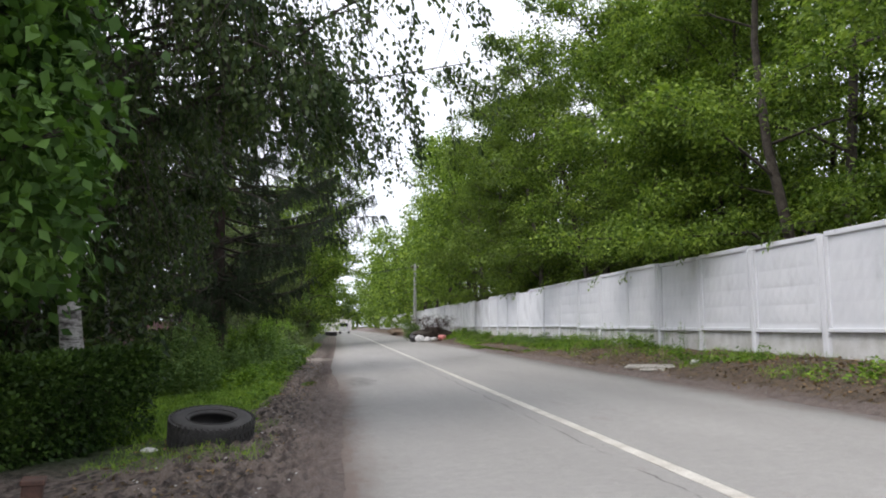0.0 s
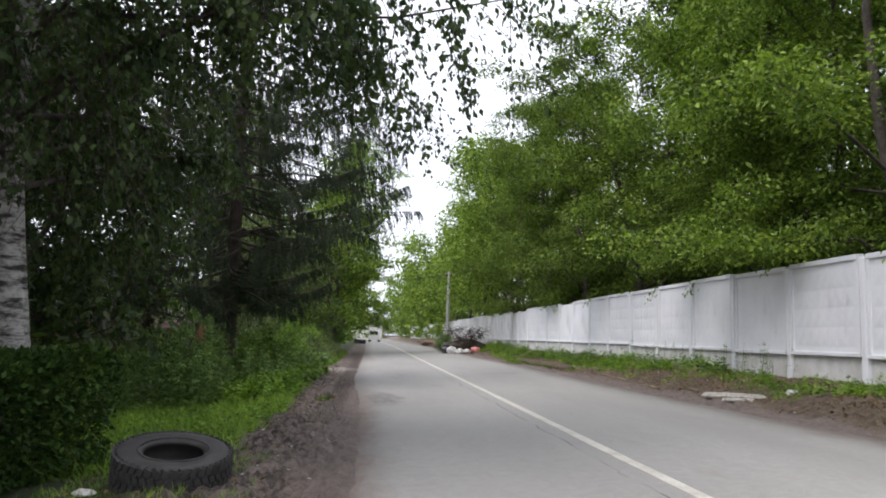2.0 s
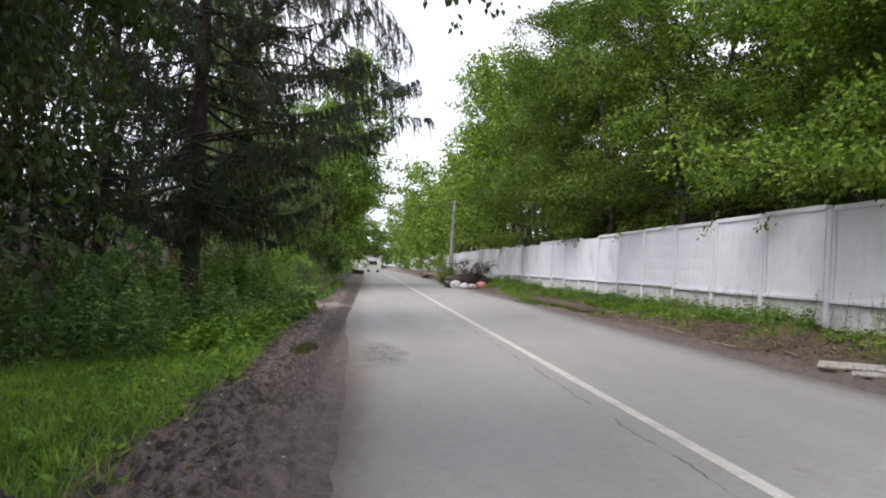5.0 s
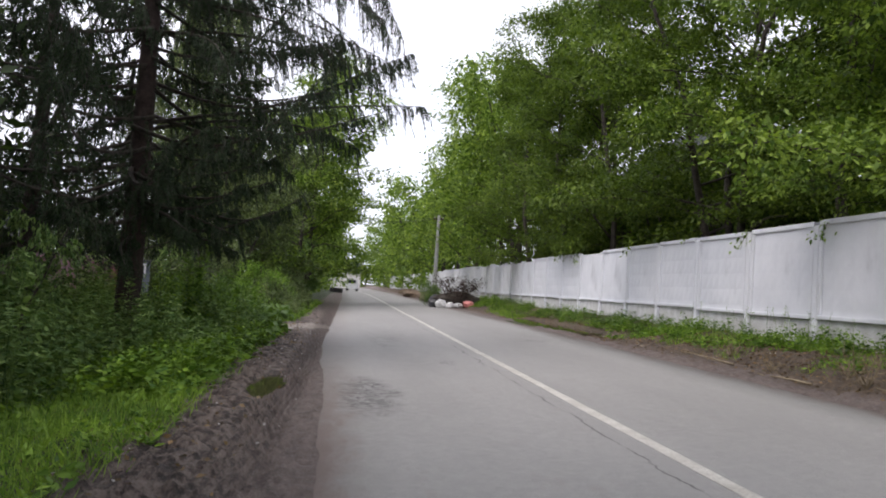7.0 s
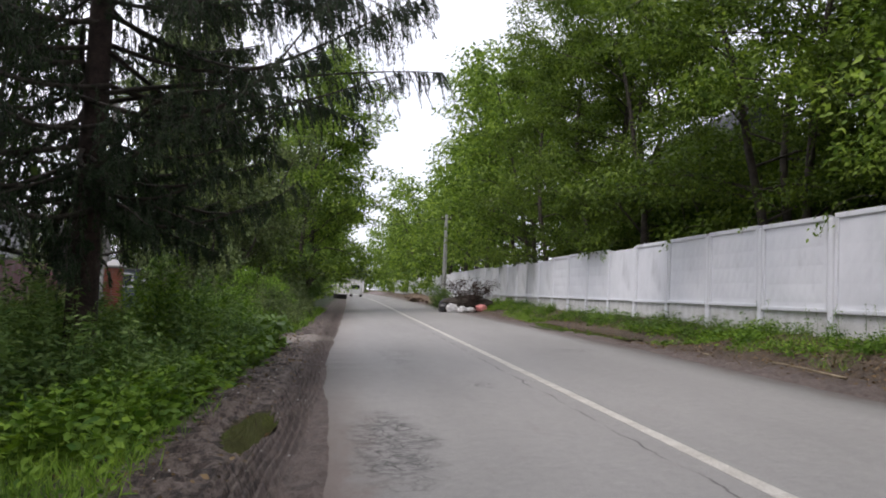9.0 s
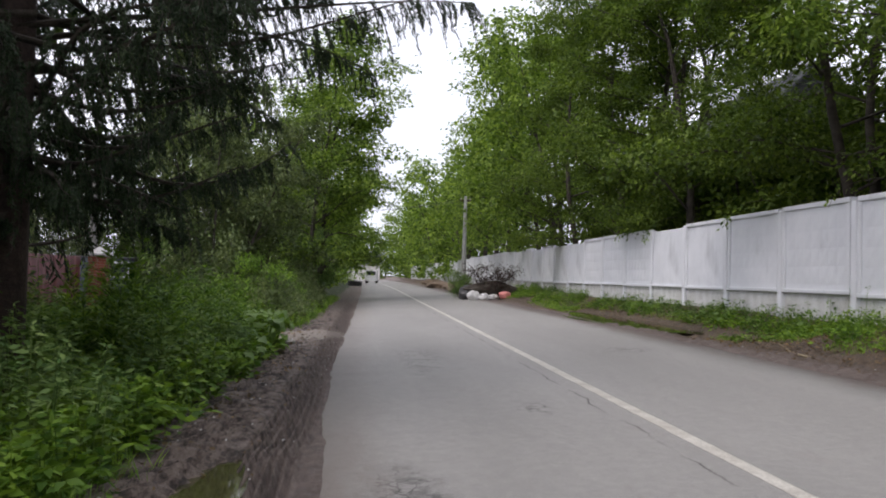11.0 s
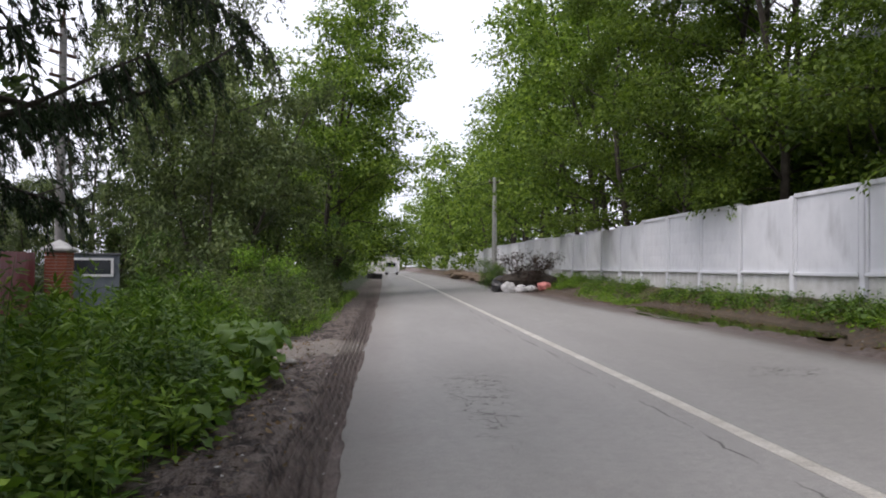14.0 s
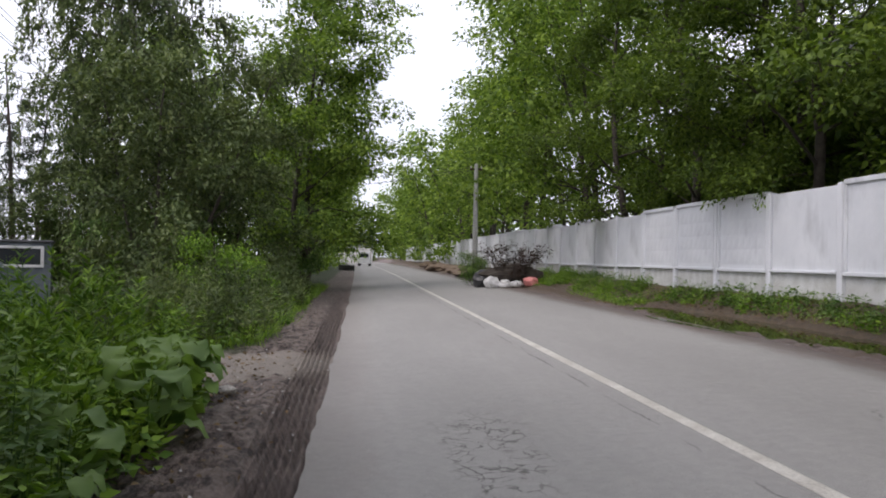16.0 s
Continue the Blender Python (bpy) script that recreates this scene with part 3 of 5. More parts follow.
def clump_tree(rng, height, spread, stems, limbs, forks, per_clump, leaf, low=0.18, clear=2.7, clump=0.62, lean=(0.0, 0.0), wide=0.2, ratio=0.56, top=0.45, inner=14, fan=0.22):
    """A broad tree whose leaves sit in rounded, layered clumps at the ends of its forks, with hollows between them."""
    trunks, wood, twigs, base, axis, core = [], [], [], [], [], []
    for s in range(stems):
        ang = s * 6.28 / stems + rng.uniform(0, 1)
        tilt = 0.05 if stems == 1 else wide
        stem = wander(rng, (0.2 * math.cos(ang), 0.2 * math.sin(ang), -0.15), (tilt * math.cos(ang) + lean[0], tilt * math.sin(ang) + lean[1], 1), height * rng.uniform(0.86, 0.98), 11, 0.085, (0, 0, 0.05))
        r0 = height * (0.014 if stems == 1 else 0.0105)
        trunks.append((stem, np.linspace(r0, 0.02, len(stem))))
        for k in range(limbs):
            u = low + (0.98 - low) * (k + rng.uniform(0, 1)) / limbs
            p, d = at_line(stem, u)
            a = k * 2.4 + rng.uniform(-0.5, 0.5)
            round_off = 1.0 if u < top else math.sqrt(max(0.04, 1 - ((u - top) / (1.03 - top)) ** 2))
            ln = spread * round_off * rng.uniform(0.62, 1.12)
            limb = wander(rng, p, (math.cos(a) + lean[0], math.sin(a) + lean[1], 0.3 + 0.7 * u), ln, 7, 0.16, (0, 0, -0.05))
            limb[2:, 2] = np.maximum(limb[2:, 2], clear + 0.3)
            wood.append((limb, np.linspace(r0 * (1 - u) * 0.36 + 0.014, 0.008, len(limb))))
            for j in range(forks):
                q, e = at_line(limb, min(1.0, 0.28 + 0.74 * (j + rng.uniform(0, 1)) / forks))
                fork = wander(rng, q, e * 0.7 + rng.normal(size=3) * (0.75, 0.75, 0.5) + (0, 0, 0.12), rng.uniform(0.35, 1.0) * spread * fan, 3, 0.2)
                tip = fork[-1]
                if tip[2] < clear + 0.05:
                    continue
                twigs.append((fork[[0, -1]], (0.012, 0.005)))
                size = clump * rng.uniform(0.6, 1.35)
                n = max(8, int(per_clump * (size / clump) ** 2))
                way = unit(rng.normal(size=(n, 3)))
                away = size * rng.uniform(0.25, 1.0, (n, 1)) ** 0.55
                pts = tip + way * away * (1.0, 1.0, 0.55) + np.outer(np.linalg.norm(way[:, :2], axis=1) ** 2, (0, 0, -0.22 * size))
                base.append(pts)
                axis.append(way * (1.0, 1.0, 0.25) + rng.normal(size=(n, 3)) * 0.4 + (0, 0, -0.42))
                # oversized inner leaves, added to keep light out of each clump
                core.append(tip + rng.normal(size=(inner, 3)) * (0.26, 0.26, 0.13) * size - (0, 0, 0.15 * size))
    base, axis = np.concatenate(base), np.concatenate(axis)
    keep = base[:, 2] > clear - 0.3 * rng.uniform(0, 1, len(base))
    base, axis = base[keep], axis[keep]
    core = np.concatenate(core)
    core = core[core[:, 2] > clear + 0.1]
    size = np.concatenate([leaf * rng.uniform(0.6, 1.3, len(base)), clump * rng.uniform(0.2, 0.36, len(core))])
    base, axis = np.concatenate([base, core]), np.concatenate([axis, rng.normal(size=core.shape)])
    return tube_arrays(trunks, 8), tube_arrays([(p[::2], r[::2]) for p, r in wood] + twigs, 3), leaf_arrays(rng, base, axis, size, ratio, 0.35)


def spruce(rng, height, reach, limbs, fronds, needles, low=2.0, needle=0.075, long=()):
    """An old spruce: limbs that sag and lift at the tip, with curtains of hanging fronds."""
    trunk = wander(rng, (0, 0, -0.2), (0, 0, 1), height, 14, 0.012)
    trunks, wood, base, axis, fine = [(trunk, np.linspace(height * 0.015, 0.02, len(trunk)))], [], [], [], []
    for k in range(limbs + len(long)):
        h = low + (height - low) * (min(k, limbs - 1) / limbs) ** 1.25
        a = k * 2.4 + rng.uniform(-0.35, 0.35)
        ln = reach * (1 - h / (height + 1)) ** 0.8 * rng.uniform(0.75, 1.1) + 0.3
        if h < 4.6 and math.cos(a) > 0.1:
            ln = min(ln, 2.6)
        u = np.linspace(0, 1, 12)
        sag = 0.09 * ln
        out, side = np.array([math.cos(a), math.sin(a), 0.0]), np.array([-math.sin(a), math.cos(a), 0.0])
        limb = out * (ln * u)[:, None] + (0, 0, 1) * (h - sag * np.sin(u * 3.6) * 1.2 + 0.05 * ln * u)[:, None] + side * (0.06 * ln * np.sin(u * 4 + k))[:, None]
        if k >= limbs:
            turn, h0, h1, h2, ln = long[k - limbs]
            h, a = h0, radians(turn)
            out, side = np.array([math.cos(a), math.sin(a), 0.0]), np.array([-math.sin(a), math.cos(a), 0.0])
            limb = out * (ln * u)[:, None] + (0, 0, 1) * (h0 * (1 - u) ** 2 + 2 * (2 * h1 - (h0 + h2) / 2) * u * (1 - u) + h2 * u ** 2)[:, None] + side * (0.05 * ln * np.sin(u * 5 + k))[:, None]
        wood.append((limb, np.linspace(0.05 * (1 - h / height) + 0.018, 0.006, 12)))
        for j in range(int(fronds * (0.4 + 0.6 * ln / reach) * (1.1 if k >= limbs else 0.95 if h < 5.2 else 1.6 if h < 10 else 0.4 if h < 12.5 else 0.14))):
            v = rng.uniform(0.08, 1.0) ** 0.8
            q, e = at_line(limb, v)
            s = rng.uniform(-1, 1)
            q = q + side * s * 0.35 * (1.1 - v)
            drop = rng.uniform(0.3, 1.25) * (1.05 - 0.45 * v) * (0.35 + 0.65 * ln / reach)
            drop = min(drop * rng.uniform(0.35, 1.2) * (1.7 if k >= limbs and h > 7 else 1.0), max(0.2, q[2] - (2.45 if q[0] > 2.3 else 1.3)))
            fr = wander(rng, q, e * 0.5 + side * s * 0.7 + (0, 0, -0.5), drop, 5, 0.06, (0, 0, -0.4))
            wood.append((fr[[0, 2, 5]], (0.007, 0.005, 0.003)))
            count = needles * 2 if k >= limbs and h < 7.2 else needles
            t = rng.uniform(0, 1, count) * (len(fr) - 1.001)
            idx = t.astype(int)
            base.append(fr[idx] + (fr[idx + 1] - fr[idx]) * (t - idx)[:, None] + rng.normal(size=(count, 3)) * 0.012)
            axis.append(unit(fr[-1] - fr[0])[None] * 1.1 + rng.normal(size=(count, 3)) * 0.5)
            fine.append(np.full(count, 0.55 if count > needles else 1.0))
        t = rng.uniform(0.15, 1, needles * 5) * 10.999
        idx = t.astype(int)
        base.append(limb[idx] + (limb[idx + 1] - limb[idx]) * (t - idx)[:, None])
        axis.append(out[None] * 0.6 + rng.normal(size=(len(t), 3)) * 0.6)
        fine.append(np.full(len(t), 0.7))
    base, axis, fine = np.concatenate(base), np.concatenate(axis), np.concatenate(fine)
    return tube_arrays(trunks, 10), tube_arrays(wood, 3), leaf_arrays(rng, base, axis, needle * fine * rng.uniform(0.7, 1.3, len(base)), 0.2 / fine[:, None] ** 0.8, 0.1)


def weed_arrays(rng, spots, heights, leaf, ratio, per_metre=34, spread=0.14, first=0.05, lift=(-0.6, 0.5)):
    """Leafy upright stems at the given places on the ground."""
    base, axis, size, stems = [], [], [], []
    for (x, y), h in zip(spots, heights):
        z = ground_z(x, y)
        tip = np.array([x + rng.normal() * 0.1 * h, y + rng.normal() * 0.1 * h, z + h])
        foot = np.array([x, y, z - 0.02])
        stems.append((np.array([foot, (foot + tip) / 2 + rng.normal(size=3) * 0.02, tip]), (0.006, 0.005, 0.002)))
        n = max(6, int(per_metre * h))
        u = first + (1 - first) * rng.uniform(0, 1, n) ** 0.8
        a = rng.uniform(0, 6.28, n)
        outw = np.stack([np.cos(a), np.sin(a), rng.uniform(*lift, n)], 1)
        base.append(foot + (tip - foot) * u[:, None] + outw * (spread * (1.1 - u) * rng.uniform(0.1, 1, n))[:, None])
        axis.append(outw)
        size.append(leaf * rng.uniform(0.6, 1.2, n) * (1.15 - 0.5 * u))
    v, f = leaf_arrays(rng, np.concatenate(base), np.concatenate(axis), np.concatenate(size), ratio)
    return (v, f), tube_arrays(stems, 3)


def tree(name, where, arrays, bark, leaf_mat, label, category="tree", group="", turn=0.0, scale=1.0):
    ob = thing(name, *where, label, category, group, turn)
    ob.scale = (scale, scale, scale)
    child(new("trunk", mesh_of("trunk", *arrays[0], bark, True)), ob)
    tagged(child(new("bough", mesh_of("bough", *arrays[1], BARK, True)), ob), "thin dark boughs", kind="stuff")
    tagged(leaf_object("crown", arrays[2], leaf_mat, ob), kind="stuff")
    return ob


# ---- ground, road ----


def axis_steps(*runs):
    out = [runs[0][0]]
    for lo, hi, step in runs:
        n = max(1, round((hi - lo) / step))
        out += [lo + (hi - lo) * (k + 1) / n for k in range(n)]
    return out


gx = axis_steps((-600, -100, 100), (-100, -20, 10), (-20, -5, 1.5), (-5, -1.8, 0.2), (-1.8, -0.9, 0.05), (-0.9, 0.1, 0.0185), (0.1, 0.3, 0.05), (0.3, 5.9, 1.12), (5.9, 9.8, 0.1), (9.8, 16, 0.8), (16, 100, 12), (100, 600, 100))
gy = axis_steps((-400, -40, 60), (-40, 4, 4), (4, 8, 0.2), (8, 34, 0.065), (34, 50, 0.2), (50, 130, 1.5), (130, 200, 7), (200, 1000, 80))
gv = np.array([(x, y, ground_z(x, y) - (0.09 if road_edge(y) + 0.22 < x - bend(y) < far_edge(y) - 0.17 and y < 210 else 0)) for y in gy for x in gx])
nx = len(gx)
gi = (np.arange(len(gy) - 1)[:, None] * nx + np.arange(nx - 1)[None]).ravel()
ground = tagged(new("ground", mesh_of("ground", gv, np.stack([gi, gi + 1, gi + nx + 1, gi + nx], 1), SOIL, True)), "dark muddy verge soil rising to a littered earth bank", "ground", kind="structure")


def strip(name, lo, hi, y0, y1, mat, lift, ragged, seed, step=0.12, depth=0.06):
    """A slab laid along the street with uneven edges."""
    vs, fs = [], []
    ys = axis_steps((y0, min(y1, 45), step), (min(y1, 45), y1, 1.2)) if y1 > 45 else axis_steps((y0, y1, step))
    for y in ys:
        e0 = lo + (road_edge(y) - 0.1 if hi - lo > 1 else 0.0) + ragged * (noise.noise((y * 0.35, seed, 0)) + 0.45 * noise.noise((y * 2.1, seed, 5)) + 0.1 * noise.noise((y * 7, seed, 9)))
        e1 = hi + (far_edge(y) - 7.0 if hi - lo > 1 else 0.0) + ragged * (noise.noise((y * 0.35, seed + 3, 0)) + 0.45 * noise.noise((y * 2.1, seed + 3, 5)) + 0.1 * noise.noise((y * 7, seed + 3, 9)))
        xs = [e0, e0] + [e0 + (e1 - e0) * k / 8 if hi - lo < 1 else max(e0 + 0.05, (3.27 - 0.1) * k / 4 + 0.1) if k < 5 else 3.27 + (e1 - 3.27) * (k - 4) / 4 for k in range(1, 8)] + [e1, e1]
        for k, x in enumerate(xs):
            z = ground_z(x + bend(y), y, False) + lift - (depth if k in (0, len(xs) - 1) else 0)
            vs.append((x + bend(y), y, z))
    m = 11
    for r in range(len(ys) - 1):
        for k in range(m - 1):
            a = r * m + k
            fs.append((a, a + 1, a + m + 1, a + m))
    return new(name, mesh_of(name, vs, fs, mat, False))


road = tagged(strip("road", 0.1, 7.0, -40, 200, ASPHALT, 0.015, 0.09, 1.0, depth=0.3), "worn grey asphalt road with cracks and crumbling edges", "road", kind="structure")
line = tagged(strip("road_marking", 3.155, 3.305, -40, 200, LINE_PAINT, 0.019, 0.012, 8.0, depth=0.002), "worn off-white painted line along the asphalt road", "road marking", kind="structure")

# ---- concrete fence ----
PITCH, FENCE_X, FENCE_Y = 2.64, 9.8, 25.08


def panel_mesh(name, diamonds, rim, height, mat, seed):
    """A slab 2.5 m long seen from the street side, with rows of low pyramids inside a raised rim."""
    bm = bmesh.new()
    L = PITCH - 0.215
    box(bm, (0, 0, 0), (0.12, L, height), 0.012)
    if rim:
        for lo, hi in (((-0.045, 0.0, height - 0.11), (0.01, L, height)), ((-0.05, 0.0, 0.0), (0.01, L, 0.09)), ((-0.04, 0.0, 0.09), (0.01, 0.1, height - 0.11)), ((-0.04, L - 0.1, 0.09), (0.01, L, height - 0.11))):
            box(bm, lo, hi, 0.012)
    else:
        box(bm, (-0.05, 0.0, 0.0), (0.01, L, 0.07), 0.012)
        box(bm, (-0.03, 0.0, 0.07), (0.01, 0.09, height - 0.02), 0.01)
    if diamonds:
        rows, cols, y0, y1, z0, z1 = 4, 7, 0.16, L - 0.16, 0.2, height - 0.24
        for r in range(rows):
            for c in range(cols):
                a, b2 = y0 + (y1 - y0) * c / cols, y0 + (y1 - y0) * (c + 1) / cols
                p, q = z0 + (z1 - z0) * r / rows, z0 + (z1 - z0) * (r + 1) / rows
                v = [bm.verts.new((-0.001, *w)) for w in ((a, p), (b2, p), (b2, q), (a, q))]
                top = bm.verts.new((-0.017 * diamonds, (a + b2) / 2, p + (q - p) * 0.42))
                for k in range(4):
                    bm.faces.new((v[k], top, v[(k + 1) % 4]))
    return from_bm(name, bm, mat)


def plinth_mesh(height):
    bm = bmesh.new()
    box(bm, (0.04, -0.04, 0), (0.14, PITCH - 0.19, height), 0.015)
    return from_bm("plinth", bm, PLINTH)


def post_mesh(height):
    bm = bmesh.new()
    box(bm, (-0.055, -0.085, 0), (0.16, 0.085, height), 0.02)
    box(bm, (-0.03, -0.07, height), (0.14, 0.07, height + 0.012), 0.005)
    return from_bm("fence_post", bm, WHITEWASH)


LEDGE, TOP = 1.3, 3.33
SLABS = [panel_mesh("slab", 1.0, True, TOP - LEDGE, WHITEWASH, 1), panel_mesh("slab", 0.5, True, TOP - LEDGE, WHITEWASH, 2), panel_mesh("slab", 0.0, False, TOP - LEDGE - 0.12, WHITEWASH_DIRTY, 3), panel_mesh("slab", 0.25, True, TOP - LEDGE, WHITEWASH_DIRTY, 4)]
PLINTHS = plinth_mesh(0.95)
POSTS = post_mesh(2.9)
KINDS = {-3: 0, -2: 0, -1: 1, 0: 1, 1: 1, 2: 0, 3: 0, 4: 1, 5: 3, 6: 2, 7: 0, 8: 0, 9: 0, 10: 2, 11: 2, 12: 3, 13: 2, 14: 3, 15: 2}
TEXT = ["white-painted concrete fence panel with rows of raised diamonds", "whitewashed concrete fence panel with a faint diamond relief", "plain white fence panel streaked grey below its top edge", "weathered white concrete fence panel with a worn relief"]
frng = random.Random(4)


def step_up(y):
    """The panels' lower edge climbs a little along the fence."""
    return 0.1 * smooth((y - 26) / 9)


fence = thing("concrete_fence", FENCE_X, FENCE_Y, 0, "long white-painted concrete panel fence with raised diamond relief", "fence")
for i in range(-11, 52):
    y = PITCH * i
    far = y + FENCE_Y
    k = KINDS.get(i, frng.choice((0, 1, 1, 2, 3)))
    lift = rise(far) + frng.uniform(-0.03, 0.03)
    p = child(new("fence_panel", SLABS[k]), fence, TEXT[k])
    p.matrix_basis = pose(bend(far), y + 0.115, LEDGE + lift + step_up(far), 0, frng.uniform(-0.5, 0.5), math.degrees(math.atan(-(bend(far + 1) - bend(far))))) @ Matrix.Diagonal((1, 1, 1 - step_up(far) / (TOP - LEDGE), 1))
    base = child(new("plinth", PLINTHS), p, "stained bare concrete plinth")
    base.location = (0, 0, -0.95)
    q = child(new("fence_post", POSTS), fence, "white-painted square concrete fence post")
    q.location = (bend(far), y, 0.35 + rise(far))

# ---- trees behind the fence ----
NEAR = [clump_tree(np.random.default_rng(20 + k), (16.5, 15.0, 17.5)[k], 5.4, 2 + k % 2, (16, 16, 11)[k], 19, 86, 0.13, clear=(2.75, 3.2, 2.75)[k], low=(0.12, 0.18, 0.12)[k], clump=0.68, ratio=0.5, fan=0.15) for k in range(3)]
FAR = [clump_tree(np.random.default_rng(40 + k), 17, 5.0, 2, 15, 8, 34, 0.27, clear=2.6, clump=0.98) for k in range(2)]
DISTANT = clump_tree(np.random.default_rng(44), 16.5, 5.2, 2, 11, 6, 20, 0.5, low=0.08, clear=0.9, clump=1.3)
MAPLE_TEXT = "tall ash-leaved maple with light green leaves behind the white fence"


def repeat_tree(store, name, arrays, where, bark, leaf_mat, label, turn, scale=1.0, group=""):
    """Plants the first of a kind, and copies of it after that."""
    if name not in store:
        ob = tree(name.split(":")[0], where, arrays, bark, leaf_mat, label, "tree", group, turn, scale)
        store[name] = ob
        return ob
    first = store[name]
    ob = copy_thing(first, pose(*where, 0, 0, turn))
    ob.scale = (scale, scale, scale)
    ob["label"] = label
    return ob


GROVE = {}
trng = random.Random(7)
trng.random()
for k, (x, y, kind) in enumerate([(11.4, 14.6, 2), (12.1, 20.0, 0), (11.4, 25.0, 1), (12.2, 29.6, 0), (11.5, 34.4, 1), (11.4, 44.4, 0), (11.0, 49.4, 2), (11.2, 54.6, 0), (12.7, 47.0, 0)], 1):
    # trees farther along take the shaded leaf copy, shade put into their colour
    dimmed = k > 4
    repeat_tree(GROVE, f"maple_tree:{kind}{dimmed}", NEAR[kind], (x, y, 0.72), BARK, SHADED_LEAF if dimmed else MAPLE, "dense ash-leaved maple with deep green leaves behind the fence" if dimmed else MAPLE_TEXT, 63 * k + 20, trng.uniform(0.93, 1.06), "maples behind the fence")
for k in range(22):
    y = 60 + 6.1 * k
    x = 10.9 + bend(y) + 1.0 * (k % 2)
    repeat_tree(GROVE, f"maple_tree:far{k % 2}" if y < 92 else "maple_tree:distant", FAR[k % 2] if y < 92 else DISTANT, (x, y, 0.72 + rise(y)), BARK, MAPLE, MAPLE_TEXT, 71 * k, trng.uniform(1.0, 1.18) if y < 92 else trng.uniform(0.85, 1.05), "maples behind the fence")
# back row added to darken gaps between crowns, in the shaded leaf copy
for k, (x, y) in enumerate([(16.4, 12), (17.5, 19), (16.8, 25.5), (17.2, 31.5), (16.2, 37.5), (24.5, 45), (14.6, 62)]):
    repeat_tree(GROVE, f"maple_tree:back{k % 2}", FAR[k % 2], (x, y, 0.75), BARK, SHADED_LEAF, "maple standing deeper behind the white fence", 50 * k, trng.uniform(0.85, 1.02), "maples behind the fence")
# thicket added to fill the shade under the crowns with darkened leaves
THICKET = clump_tree(np.random.default_rng(47), 5.6, 1.5, 4, 8, 6, 26, 0.2, low=0.15, clear=1.0, clump=0.62, wide=0.13, inner=7)
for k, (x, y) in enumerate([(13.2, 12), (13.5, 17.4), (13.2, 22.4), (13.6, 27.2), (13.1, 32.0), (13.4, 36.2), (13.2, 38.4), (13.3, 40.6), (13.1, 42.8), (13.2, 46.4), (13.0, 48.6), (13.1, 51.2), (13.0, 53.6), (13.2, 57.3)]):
    repeat_tree(GROVE, "elder_bush:a", THICKET, (x, y, 0.72), BARK, SHADED_LEAF, "shaded dark green elder thicket behind the white fence", 64 * k, trng.uniform(0.85, 1.1) if y < 38 else trng.uniform(1.05, 1.25), "thicket behind the fence")



def overhang(y, reach, leaves, seed):
    """A thin bough that leans over the fence top and hangs in front of the panels."""
    r = np.random.default_rng(seed)
    u = np.linspace(0, 1, 8)[:, None]
    line = np.array([10.7, y, 3.75]) * (1 - u) ** 2 + np.array([9.75, y + 0.1, 3.75]) * 2 * u * (1 - u) + np.array([9.62, y + 0.2, 3.4 - reach]) * u ** 2
    t = r.uniform(0.35, 1, leaves) * 6.99
    k = t.astype(int)
    base = line[k] + (line[k + 1] - line[k]) * (t - k)[:, None] + r.normal(size=(leaves, 3)) * (0.05, 0.14, 0.08) - (0.06, 0, 0)
    owner = min((o for o in bpy.data.objects if o.name.startswith("maple_tree") and o.parent is None and o.location.x > 10), key=lambda o: abs(o.location.y - y))
    twig = child(new("overhanging_bough", mesh_of("overhanging_bough", *tube_arrays([(line, np.linspace(0.012, 0.004, 8))], 4), BARK, True)), owner, "thin bough hanging over the fence")
    twig.matrix_parent_inverse = owner.matrix_basis.inverted()
    spray = leaf_object("spray", leaf_arrays(r, base, r.normal(size=base.shape) * 0.5 + (-0.35, 0, -0.8), 0.12 * r.uniform(0.7, 1.25, leaves), 0.45, 0.3), MAPLE, twig)
    tagged(spray, kind="stuff")


for k, (y, reach, leaves) in enumerate([(18.6, 0.3, 34), (22.9, 0.22, 26), (27.2, 0.5, 30), (30.3, 0.55, 32), (33.4, 0.25, 24), (37.8, 0.35, 40), (43.6, 0.5, 60), (46.2, 0.3, 44)]):
    overhang(y, reach, leaves, 130 + k)

# ---- trees along the near side ----
BIRCH = broadleaf(np.random.default_rng(61), 15, 5.2, 1, 76, 25, 46, 0.105, 0.24, hang=1.9, ratio=0.62, aside=0.75, floor=4.3, skew=1.25)
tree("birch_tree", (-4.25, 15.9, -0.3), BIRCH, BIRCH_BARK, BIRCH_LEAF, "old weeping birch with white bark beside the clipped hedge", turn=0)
FAR_BIRCH = broadleaf(np.random.default_rng(62), 20, 4.4, 1, 50, 20, 70, 0.165, 0.25, hang=2.1, ratio=0.5)
tree("birch_tree", (-7.4, 55.5, -0.45), FAR_BIRCH, BIRCH_BARK, WILLOW, "tall weeping birch rising over the shrubs", turn=50)
